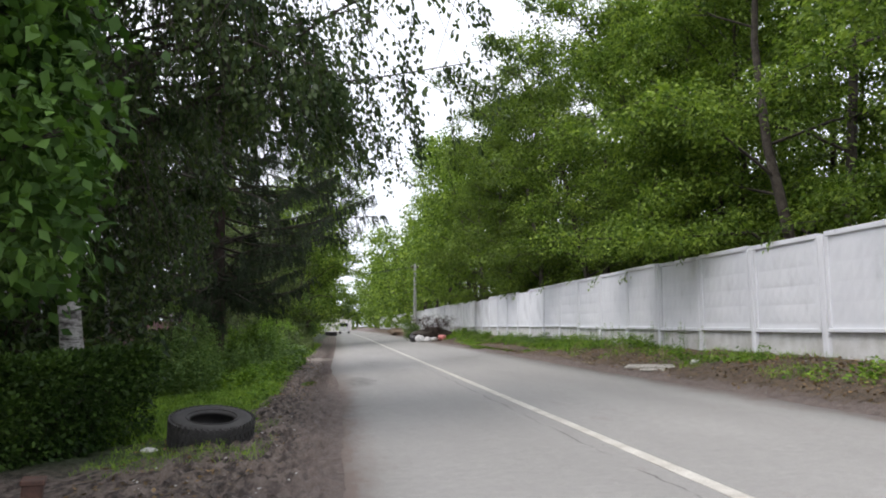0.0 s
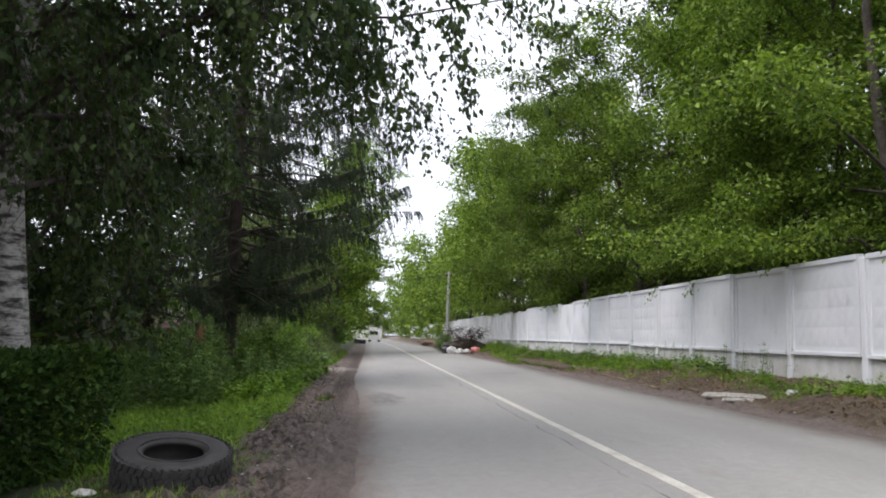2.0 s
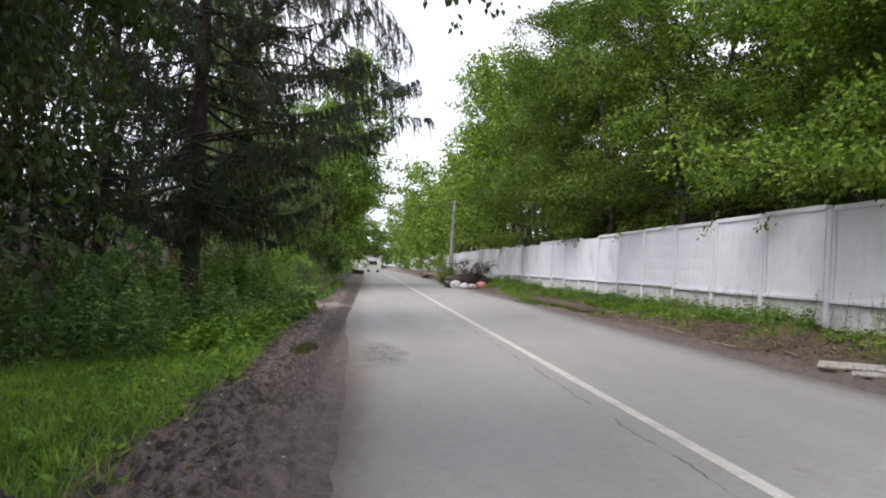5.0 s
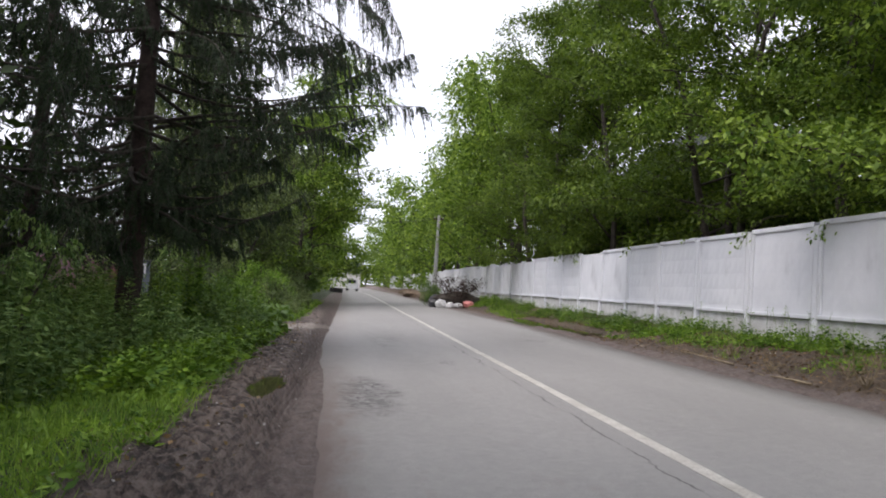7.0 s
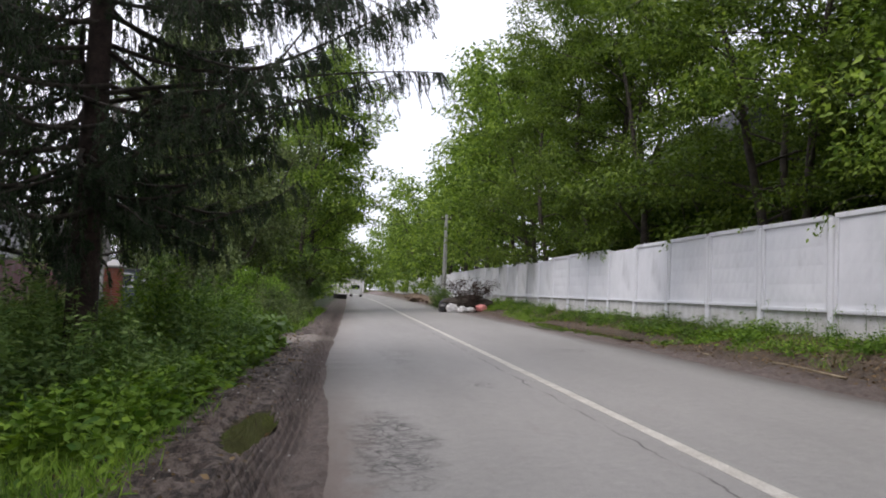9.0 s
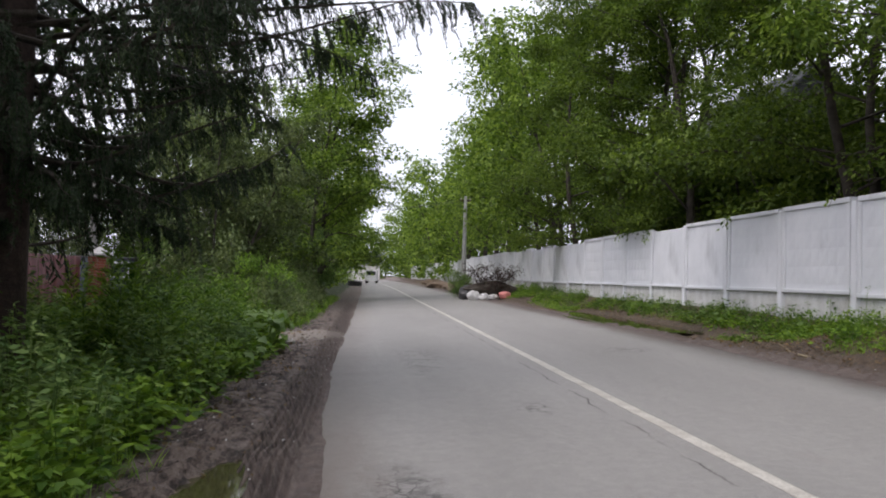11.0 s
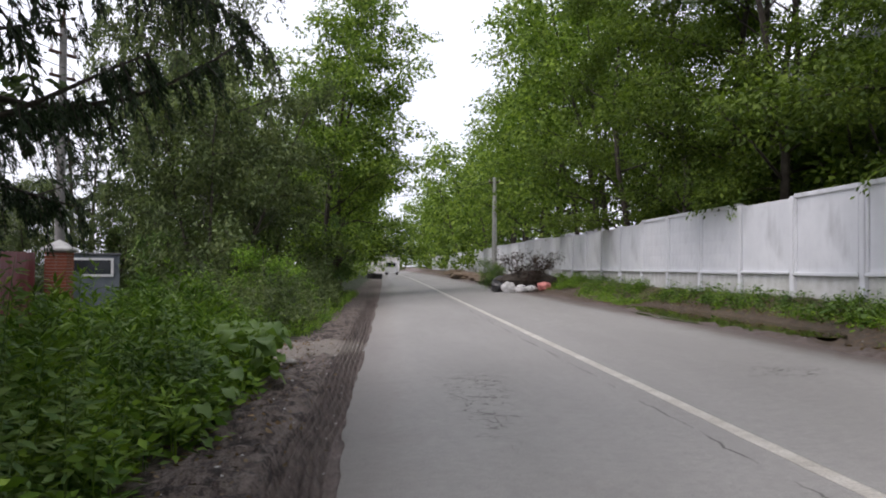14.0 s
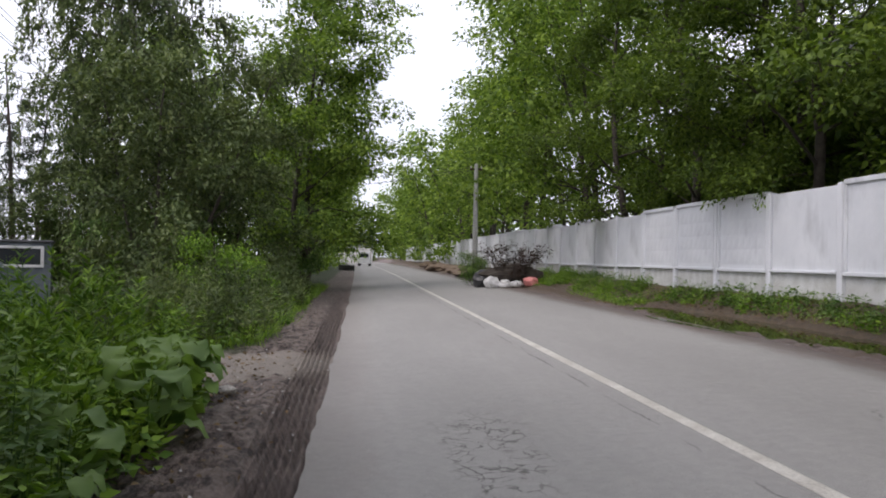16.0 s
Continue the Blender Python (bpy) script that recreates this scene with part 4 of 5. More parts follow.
SPRUCE = spruce(np.random.default_rng(71), 17, 6.4, 100, 92, 50, 3.0, 0.068, ((17.6, 4.7, 5.5, 5.9, 5.65), (50, 11.6, 10.7, 8.7, 7.7), (40, 10.6, 9.6, 8.2, 6.2), (58, 12.2, 11.4, 9.6, 6.8), (4, 6.4, 6.6, 6.2, 4.4), (0, 7.6, 7.3, 6.3, 4.7), (30, 8.8, 8.3, 7.0, 5.0), (-30, 7.2, 6.7, 5.6, 4.5), (14, 9.8, 9.3, 8.0, 4.7), (-15, 8.6, 8.1, 6.8, 4.6), (64, 7.4, 6.9, 5.8, 4.6), (-45, 9.2, 8.6, 7.2, 4.4), (-58, 6.4, 6.0, 5.0, 4.2), (23, 4.4, 3.1, 3.75, 3.25), (30, 4.6, 5.2, 5.0, 4.7), (-40, 3.6, 4.4, 4.3, 3.6), (48, 4.2, 4.6, 4.4, 4.2), (-70, 3.9, 3.4, 3.9, 3.3), (-100, 3.5, 3.2, 2.7, 2.7), (-52, 3.2, 2.9, 2.6, 2.6), (-22, 3.3, 3.0, 2.6, 2.4), (22, 3.1, 2.7, 2.4, 2.1), (-80, 2.6, 2.3, 2.0, 2.0)))
tree("spruce_tree", (-3.8, 28.2, -0.5), SPRUCE, SPRUCE_BARK, NEEDLE, "old dark spruce with drooping fronds over the road edge", turn=0)
SHADE = [broadleaf(np.random.default_rng(80 + k), 13, 4.4, 2, 13, 9, 36, 0.26, 0.1, puff=0.3) for k in range(2)]
SHADY = "dark broadleaf tree behind the roadside hedge and fence"
# those at y 5.5 and -1.5 are unseen, added to block sky light
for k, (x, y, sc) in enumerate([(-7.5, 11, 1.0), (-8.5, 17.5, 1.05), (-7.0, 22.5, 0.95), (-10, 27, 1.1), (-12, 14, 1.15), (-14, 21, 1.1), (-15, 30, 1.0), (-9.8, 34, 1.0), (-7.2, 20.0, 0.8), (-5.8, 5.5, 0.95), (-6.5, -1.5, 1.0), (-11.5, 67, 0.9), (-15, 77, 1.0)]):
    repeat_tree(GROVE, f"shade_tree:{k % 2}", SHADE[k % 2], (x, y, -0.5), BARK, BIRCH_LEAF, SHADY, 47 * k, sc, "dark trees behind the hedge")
LEFT_MAPLE = clump_tree(np.random.default_rng(91), 17.0, 5.2, 2, 24, 10, 60, 0.22, low=0.1, clear=2.2, clump=0.8, lean=(0.1, -0.02), wide=0.12, top=0.35)
repeat_tree(GROVE, "maple_tree:left", LEFT_MAPLE, (-2.9, 65, -0.15), BARK, MAPLE, "leafy maple standing beside the road among tall weeds", 0, 1.0, "maples beside the road")
repeat_tree(GROVE, "maple_tree:left", LEFT_MAPLE, (-3.4, 77, -0.1), BARK, MAPLE, "leafy maple standing beside the road among tall weeds", 120, 0.95, "maples beside the road")
for k, (x, y, sc) in enumerate([(-4, 87, 0.9), (-4.6, 97, 0.9), (-4.2, 107, 0.9), (-5, 118, 0.95), (-4.6, 129, 0.95), (-5.2, 140, 1.0), (-5, 152, 1.0), (-5.6, 164, 1.0), (-6, 177, 1.0), (-7, 190, 1.05), (-9, 72, 0.95), (-11, 84, 0.95), (-10, 100, 1.0), (-11, 120, 1.0), (-12, 145, 1.0), (-9, 232, 1.1), (-3, 236, 1.0), (3, 232, 1.1), (9, 236, 1.05), (14, 230, 1.0), (-16, 236, 1.1), (0, 228, 0.6), (6, 227, 0.55), (-6, 229, 0.6)]):
    repeat_tree(GROVE, f"maple_tree:far{k % 2}" if y < 92 else "maple_tree:distant", FAR[k % 2] if y < 92 else DISTANT, (x + bend(y), y, -0.3 + rise(y) - (0.6 if y > 200 else 0)), BARK, MAPLE, "leafy maple standing beside the road among tall weeds" if y < 200 else "leafy maple closing the far end of the street", 77 * k, sc, "maples beside the road")
APPLE = broadleaf(np.random.default_rng(95), 9.5, 3.6, 3, 12, 11, 60, 0.19, 0.1, ratio=0.42, puff=0.24)
for k, (x, y, sc) in enumerate([(-6.2, 51.5, 1.0), (-5.4, 58, 0.95), (-11.2, 55.5, 0.62), (-13.4, 53, 0.58)]):
    repeat_tree(GROVE, "willow_tree:a", APPLE, (x, y, -0.45), BARK, WILLOW, "grey-green many-stemmed willow among the roadside shrubs", 90 * k + 15, sc, "willows by the drive")
PINE = spruce(np.random.default_rng(97), 12, 3.6, 40, 30, 11, 2.0, 0.17)
# last three firs are added to darken sky gaps behind the spruce
for k, (x, y) in enumerate([(-16.8, 66), (-26, 60), (-19, 74), (-6.9, 31.2), (-9.2, 27.2), (-8.2, 24.2)]):
    repeat_tree(GROVE, "fir_tree:a", PINE, (x, y, -0.5), SPRUCE_BARK, NEEDLE, "dark fir tree far behind the garden houses" if k < 3 else "dark fir tree crowded behind the old spruce", 80 * k, 1.0 if k < 3 else 1.25, "dark firs")
SAPLING = broadleaf(np.random.default_rng(101), 4.2, 0.72, 3, 10, 10, 34, 0.115, 0.6, ratio=0.6, puff=0.16)
tree("maple_sapling", (-2.62, 7.9, -0.2), SAPLING, BARK, SAPLING_LEAF, "young maple with broad bright leaves at the dirt drive", turn=30, scale=1.0)
BUSH = broadleaf(np.random.default_rng(103), 3.2, 1.3, 5, 7, 8, 38, 0.12, 0.05, ratio=0.45, puff=0.18, wide=0.5)
tree("green_bush", (-3.2, 47.0, -0.35), BUSH, BARK, WEED, "bright green leafy bush behind the tall weeds", "bush", scale=0.8)
JUNIPER = broadleaf(np.random.default_rng(105), 4.4, 1.3, 4, 10, 8, 30, 0.15, 0.03, hang=0.5, ratio=0.4)
tree("dark_bush", (-3.1, 63, -0.1), JUNIPER, BARK, NETTLE, "dense dark green bush at the road edge", "bush")
copy_thing(bpy.data.objects["dark_bush"], pose(-3.6, 71, 0.1, 0, 0, 100))
copy_thing(bpy.data.objects["dark_bush"], pose(-4.6, 24.6, -0.5, 0, 0, 40)).scale = (0.62, 0.62, 0.62)
for k, (x, y) in enumerate([(-8.2, 54), (-7.2, 58), (-10.5, 57), (-6.5, 63)]):
    copy_thing(bpy.data.objects["dark_bush"], pose(x, y, -0.5, 0, 0, 60 * k))

# ---- hedge, grass, weeds ----
hrng = np.random.default_rng(5)


def hedge(x0, y0, x1, y1, width, height, n):
    """A clipped hedge: leaves crowded towards its outer faces, over a tangle of stems."""
    t, s, h = hrng.uniform(0, 1, n), hrng.uniform(-1, 1, n), hrng.uniform(0, 1, n)
    shell = hrng.integers(0, 3, n)
    s = np.where(shell == 0, np.sign(s) * (0.85 + 0.2 * hrng.uniform(0, 1, n)), s)
    h = np.where(shell == 1, 0.9 + 0.14 * hrng.uniform(0, 1, n), h)
    d = unit(np.array([x1 - x0, y1 - y0]))
    across = np.array([-d[1], d[0]])
    p = np.array([x0, y0]) + np.outer(t, (x1 - x0, y1 - y0)) + np.outer(s * width / 2, across)
    lump = np.array([noise.noise((a * 1.3, b * 1.3, c * 2)) for (a, b), c in zip(p, h)])
    z = -0.22 + h * height * (1 + 0.14 * lump)
    base = np.column_stack([p + np.outer(lump * 0.16 * np.sign(s), across), z])
    axis = np.column_stack([np.outer(s, across) * 0.7, h - 0.5]) + hrng.normal(size=(n, 3)) * 0.5
    stems = []
    for k in range(40):
        q = np.array([x0, y0]) + hrng.uniform() * np.array([x1 - x0, y1 - y0]) + across * hrng.uniform(-0.3, 0.3) * width
        stems.append((wander(hrng, (*q, -0.3), (0, 0, 1), height * 0.85, 4, 0.2), np.linspace(0.018, 0.006, 5)))
    return leaf_arrays(hrng, base, axis, 0.085 * hrng.uniform(0.6, 1.3, n), 0.55), tube_arrays(stems, 4)


leaves, stems = hedge(-3.2, 15.5, -4.8, 12.5, 1.25, 1.28, 26000)
far_leaves, far_stems = hedge(-5.0, 12.3, -9.0, 11.8, 1.3, 1.25, 14000)
hd = thing("hedge", 0, 0, 0, "dense dark green clipped hedge beside the dirt drive", "hedge")
tagged(child(new("stem_tangle", mesh_of("stem_tangle", *stems, BARK)), hd), kind="stuff")
leaf_object("foliage", leaves, HEDGE_LEAF, hd)
hd = thing("hedge", 0, 0, 0, "dark green clipped hedge bordering the dirt drive", "hedge")
tagged(child(new("stem_tangle", mesh_of("stem_tangle", *far_stems, BARK)), hd), kind="stuff")
leaf_object("foliage", far_leaves, HEDGE_LEAF, hd)


def scatter(n, x0, x1, y0, y1, keep=lambda x, y: True):
    out = []
    while len(out) < n:
        x, y = hrng.uniform(x0, x1), hrng.uniform(y0, y1)
        if keep(x, y):
            out.append((x, y))
    return out


def wet(x, y):
    return 35.0 < y < 48.0 and (x < 8.0 or ground_z(x, y) < 0.41)


def grass(name, spots, low, high, label, mat=GRASS):
    p = np.array([(x, y, ground_z(x, y) - 0.01) for x, y in spots])
    axis = hrng.normal(size=p.shape) * (0.6, 0.6, 0.1) + (0, 0, 1)
    v, f = leaf_arrays(hrng, p, axis, hrng.uniform(low, high, len(p)), 0.055, 0.2)
    return tagged(leaf_object(name, (v, f), mat), label, "grass", kind="stuff")


def edge_wave(y):
    return -1.55 + 0.3 * noise.noise((y * 0.45, 2, 2)) + 0.15 * noise.noise((y * 1.7, 4, 1))


grass("grass", scatter(26000, -4.6, -1.0, 14.6, 25.5, lambda x, y: x < edge_wave(y) + 0.35 - 0.4 * hrng.uniform() and x < -1.1 - 0.07 * abs(y - 18) * hrng.uniform()), 0.07, 0.27, "lush bright green grass beside the muddy track")
grass("grass", scatter(2600, -2.9, -0.75, 11.9, 15.0, lambda x, y: math.hypot(x + 1.6, y - 13.75) > 0.57 and noise.noise((x * 1.6, y * 1.6, 8)) > -0.15), 0.04, 0.14, "short trodden grass round the old tyre")
grass("grass", scatter(900, -2.6, -1.0, 7.6, 8.9), 0.04, 0.14, "low grass tuft on the dirt drive")
grass("grass", scatter(9000, -3.2, -1.2, 40.4, 66, lambda x, y: x < edge_wave(y) + 0.2 - 0.3 * hrng.uniform()), 0.1, 0.45, "rough roadside grass in front of the weeds")
grass("grass", scatter(21000, 7.75, 9.75, 11, 62, lambda x, y: not wet(x, y) and (x > 8.95 or not 35.5 < y < 47.5) and noise.noise((x * 0.8, y * 0.5, 9)) > -0.05 + (0.16 if y < 27 else -0.12) - 0.25 * (x - 8.6)), 0.04, 0.2, "patchy grass on the bank below the fence")


def dead_leaves(n, x0, x1, y0, y1, keep, label):
    p = np.array([(x, y, ground_z(x, y) + 0.012) for x, y in scatter(n, x0, x1, y0, y1, keep)])
    axis = hrng.normal(size=p.shape) * (1, 1, 0.25)
    tagged(leaf_object("leaf_litter", leaf_arrays(hrng, p, axis, hrng.uniform(0.03, 0.085, n), 0.6, 0.3), DEAD_LEAF), label, "leaf litter", kind="stuff")


dead_leaves(15000, 7.1, 9.75, 10, 50, lambda x, y: not wet(x, y) and hrng.uniform() < (x - 6.9) / 1.4, "brown dead leaves strewn over the earth bank")
dead_leaves(3200, -2.6, -0.3, 8, 40, lambda x, y: hrng.uniform() < (-0.3 - x) / 1.3, "brown dead leaves on the muddy verge")
for spots in (scatter(300, -3.6, -1.15, 14.8, 24.5, lambda x, y: x < edge_wave(y) + 0.3),):
    low = [hrng.uniform(0.08, 0.2) for _ in spots]
    v, st = weed_arrays(hrng, spots, low, 0.13, 0.4, per_metre=60, spread=0.1, lift=(0.0, 0.6))
    tagged(leaf_object("dandelions", v, WEED), "broad-leaved low herbs growing in the grass", "herbs", kind="stuff")


def weeds(name, spots, heights, leaf, ratio, mat, label, **more):
    leaves, stems = weed_arrays(hrng, spots, heights, leaf, ratio, **more)
    ob = leaf_object(name, leaves, mat)
    child(new("stems", mesh_of("stems", *stems, mat)), ob)
    return tagged(ob, label, "weeds", kind="stuff")


def drive(x, y):
    return 36.0 < y < 40.4 and x > -8


side = lambda x, y: x < edge_wave(y) and not drive(x, y)
sp = scatter(800, -6.8, -1.3, 21.5, 32.0, lambda x, y: side(x, y) and (y > 24.5 or x < -3.0))
weeds("nettles", sp, [hrng.uniform(0.8, 1.35) * min(1.0, 0.45 + (edge_wave(y) - x) * 0.6) * 1.2 * (0.85 + 0.8 * noise.noise((x * 0.9, y * 0.9, 1))) for x, y in sp], 0.15, 0.34, NETTLE, "tall dark green nettles crowding the muddy verge", per_metre=48)
sp = scatter(820, -6.8, -1.3, 28.5, 36.0, side)
weeds("goldenrod", sp, [hrng.uniform(1.0, 1.5) * min(1.0, 0.5 + (edge_wave(y) - x) * 0.5) * (1.05 if x > -3.6 else 0.85) * (0.88 + 0.8 * noise.noise((x * 0.9, y * 0.9, 5))) for x, y in sp], 0.2, 0.24, WEED, "tall fresh green narrow-leaved weeds by the drive", per_metre=50, spread=0.06, lift=(0.0, 1.1))
sp = scatter(560, -2.9, -1.2, 22.5, 36.0, side)
weeds("ground_elder", sp, [hrng.uniform(0.2, 0.62) for _ in sp], 0.15, 0.52, WEED, "low bright green leafy plants along the muddy track", per_metre=56, spread=0.3)
sp = scatter(620, -5.5, -1.3, 40.4, 58, lambda x, y: side(x, y) and noise.noise((x * 0.7, y * 0.5, 3)) > -0.12)
weeds("mugwort", sp, [hrng.uniform(0.9, 1.6) * (0.95 + 0.7 * noise.noise((x * 0.7, y * 0.5, 3))) * min(1.0, 0.5 + (edge_wave(y) - x) * 0.5) for x, y in sp], 0.19, 0.2, WILLOW, "tall grey-green mugwort beside the muddy verge", per_metre=46, spread=0.07, lift=(0.0, 1.2))
sp = scatter(420, -4.5, -1.4, 40.4, 56, side)
weeds("hogweed", sp, [hrng.uniform(0.35, 1.05) * min(1.0, 0.5 + (edge_wave(y) - x) * 0.5) for x, y in sp], 0.17, 0.42, WEED, "fresh green broad-leaved weeds beside the muddy verge", per_metre=34, spread=0.16)
sp = scatter(300, -8.0, -4.3, 18.5, 25.5)
weeds("nettles", sp, [hrng.uniform(0.9, 1.5) for _ in sp], 0.12, 0.4, NETTLE, "shaded nettles behind the grass strip")
sp = scatter(1500, 8.0, 9.75, 12, 64, lambda x, y: not wet(x, y) and (x > 8.95 or not 35.5 < y < 47.5) and noise.noise((x, y * 0.35, 4)) > (-0.05 if y > 26 else 0.16))
weeds("bank_weeds", sp, [hrng.uniform(0.08, 0.42) * (0.5 + 0.6 * (x - 8.0) / 1.75) * (0.8 if 34.5 < y < 48.5 else 1) for x, y in sp], 0.11, 0.5, WEED, "scattered low weeds on the earth bank by the fence", per_metre=70, spread=0.22)
sp = scatter(330, 9.2, 9.72, 28, 60, lambda x, y: noise.noise((x, y * 0.6, 12)) > -0.18)
weeds("bank_weeds", sp, [hrng.uniform(0.12, 0.4) for _ in sp], 0.11, 0.5, NETTLE, "leafy green weeds lining the foot of the fence", per_metre=60, spread=0.2)
sp = scatter(40, 9.2, 9.7, 22, 34)
weeds("bank_weeds", sp, [hrng.uniform(0.4, 0.9) for _ in sp], 0.07, 0.4, NETTLE, "taller stalky weeds against the fence plinth", per_metre=40)


def burdock(x, y, size, seed):
    """A rosette of broad, wavy leaves on stalks."""
    r = np.random.default_rng(seed)
    ob = thing("burdock", x, y, ground_z(x, y), "burdock with very large wavy pale green leaves", "plant", "burdocks by the drive", turn=seed * 40)
    for k in range(17):
        a, tilt = k * 2.4, r.uniform(0.25, 1.2)
        ln, w = size * r.uniform(0.2, 0.38), size * r.uniform(0.13, 0.21)
        h = size * r.uniform(0.12, 0.95)
        out = np.array([math.cos(a), math.sin(a), 0.0])
        sd = np.array([-math.sin(a), math.cos(a), 0.0])
        foot = out * size * 0.22 * r.uniform(0.3, 1.3) + (0, 0, h)
        bm = bmesh.new()
        rows = []
        for i in range(9):
            u = i / 8
            half = w * math.sqrt(max(0.004, math.sin(math.pi * (0.06 + 0.92 * u ** 0.8))))
            row = []
            for j in range(7):
                s = j / 3 - 1
                wave = ln * (0.09 * s * s * math.sin(11 * u + 3 * s + k) + 0.03 * math.sin(5 * u + k))
                p = foot + out * ln * (u + 0.06 * abs(s) * (1 - 2 * u)) + sd * half * s + np.array((0, 0, -tilt * ln * u * u * 0.8 + 0.16 * half * s * s + wave))
                row.append(bm.verts.new(p))
            rows.append(row)
        for i in range(8):
            for j in range(6):
                bm.faces.new((rows[i][j], rows[i][j + 1], rows[i + 1][j + 1], rows[i + 1][j]))
        part("leaf", bm, BURDOCK, ob, smooth_shade=True)
        stalk = np.array([(0, 0, -0.02), foot * (0.5, 0.5, 0.6), foot])
        child(new("stalk", mesh_of("stalk", *tube_arrays([(stalk, (0.012, 0.01, 0.008))], 5), WEED, True)), ob)


for k, (x, y, s) in enumerate([(-1.5, 33.4, 0.85), (-1.6, 34.5, 0.95), (-1.75, 32.2, 0.8), (-2.1, 35.6, 0.95), (-1.55, 30.6, 0.55), (-1.6, 35.6, 0.75), (-1.95, 34.0, 0.95), (-1.5, 31.4, 0.5), (9.15, 37.2, 0.35), (9.3, 38.6, 0.4), (9.1, 33.6, 0.35)]):
    burdock(x, y, s, k + 1)


# ---- water ----
def puddle(name, p, z, label, seed):
    cx, cy, a, e = p
    ring = []
    for k in range(48):
        t = k * 2 * math.pi / 48
        r = (1.3 if seed < 5 else 1.75) + (0.42 if seed < 5 else 0.15) * noise.noise((math.cos(t) * 2, math.sin(t) * 2, seed))
        ring.append((cx + a * r * math.cos(t), cy + e * min(r, 1.37) * math.sin(t), z))
    bm = bmesh.new()
    bm.faces.new([bm.verts.new(v) for v in ring])
    tagged(new(name, from_bm(name, bm, WATER)), label, "puddle", kind="structure")


puddle("puddle_1", PUDDLE_L, -0.075, "still muddy puddle in the wheel track", 3)
puddle("puddle_2", PUDDLE_R, 0.332, "long shallow puddle between road edge and bank", 6)


# ---- old tyres ----
def tyre(x, y, z, radius, width, tilt, turn, label, paper=False):
    """A lorry tyre lying on its side: casing with sidewalls and hole, and rows of tread blocks."""
    ob = thing("tyre", x, y, z, label, "tyre", turn=turn)
    ob.rotation_euler = (radians(tilt), radians(tilt * 0.3), radians(turn))
    hole = radius * 0.5
    prof = [(hole, 0.14), (hole + 0.02, 0.05), (hole + 0.07, 0.02), (radius * 0.8, 0.0), (radius * 0.93, 0.035), (radius * 0.975, 0.1), (radius * 0.985, 0.5)]
    prof = [(r, h * width) for r, h in prof]
    prof = prof + [(r, width - h) for r, h in prof[-2::-1]] + [(hole + 0.03, width * 0.8), (radius * 0.8, width * 0.86), (radius * 0.92, width * 0.5), (radius * 0.8, width * 0.14), (hole + 0.03, width * 0.2)]
    seg, m = 56, len(prof)
    vs = [(r * math.cos(2 * math.pi * k / seg), r * math.sin(2 * math.pi * k / seg), h) for k in range(seg) for r, h in prof]
    fs = [(k * m + j, ((k + 1) % seg) * m + j, ((k + 1) % seg) * m + (j + 1) % m, k * m + (j + 1) % m) for k in range(seg) for j in range(m)]
    child(new("casing", mesh_of("casing", vs, fs, RUBBER, True)), ob)
    bm = bmesh.new()
    for k in range(44):
        for row in range(4):
            a = 2 * math.pi * (k + 0.5 * (row % 2)) / 44
            h = width * (0.14 + 0.24 * row)
            mat = Matrix.Rotation(a, 4, "Z") @ Matrix.Translation((radius * 0.985 + 0.004, 0, h)) @ Matrix.Rotation(0.35 * (-1) ** row, 4, "X")
            bmesh.ops.create_cube(bm, size=1, matrix=mat @ Matrix.Diagonal((0.026, radius * 0.1, width * 0.2, 1)))
        a = 2 * math.pi * k / 44
        for h in (0.055, 0.945):
            mat = Matrix.Rotation(a, 4, "Z") @ Matrix.Translation((radius * 0.925, 0, h * width)) @ Matrix.Rotation(0.7 * (1 if h < 0.5 else -1), 4, "Y")
            bmesh.ops.create_cube(bm, size=1, matrix=mat @ Matrix.Diagonal((radius * 0.1, radius * 0.055, 0.018, 1)))
    part("tread", bm, RUBBER, ob, "worn block tread")
    ring = [((radius * 0.6) * math.cos(t), (radius * 0.6) * math.sin(t), width * 0.985) for t in np.linspace(0, 2 * math.pi, 57)]
    child(new("bead_ring", mesh_of("bead_ring", *tube_arrays([(ring, np.full(57, 0.012))], 5), RUBBER, True)), ob)
    return ob


def crumpled(name, x, y, z, size, mat, label, category, seed, squash=0.7, turn=0.0):
    """A crumpled sack or scrap."""
    bm = bmesh.new()
    bmesh.ops.create_icosphere(bm, subdivisions=3, radius=1)
    for v in bm.verts:
        k = 1 + 0.28 * noise.noise(v.co * 1.6 + Vector((seed, 0, 0))) + 0.14 * noise.noise(v.co * 5 + Vector((0, seed, 0)))
        v.co = Vector((v.co.x * size[0] * k, v.co.y * size[1] * k, max(-0.8, v.co.z) * size[2] * k * squash + size[2] * squash * 0.75))
    ob = new(name, from_bm(name, bm, mat, False))
    ob.matrix_basis = pose(x, y, z, 0, 0, turn)
    return tagged(ob, label, category)


tyre(-1.6, 13.75, -0.05, 0.55, 0.35, 11, 4, "large old black lorry tyre lying on the grass")
crumpled("paper_scrap", -1.7, 13.6, -0.02, (0.06, 0.05, 0.05), LITTER, "crumpled white paper scrap inside the tyre", "litter", 3)
crumpled("paper_scrap", -2.35, 13.6, -0.14, (0.1, 0.06, 0.05), LITTER, "crumpled white paper scrap beside the tyre", "litter", 5)
tyre(-0.75, 84, 0.55, 0.6, 0.4, 2, 50, "old dark tyre lying far along the road edge")


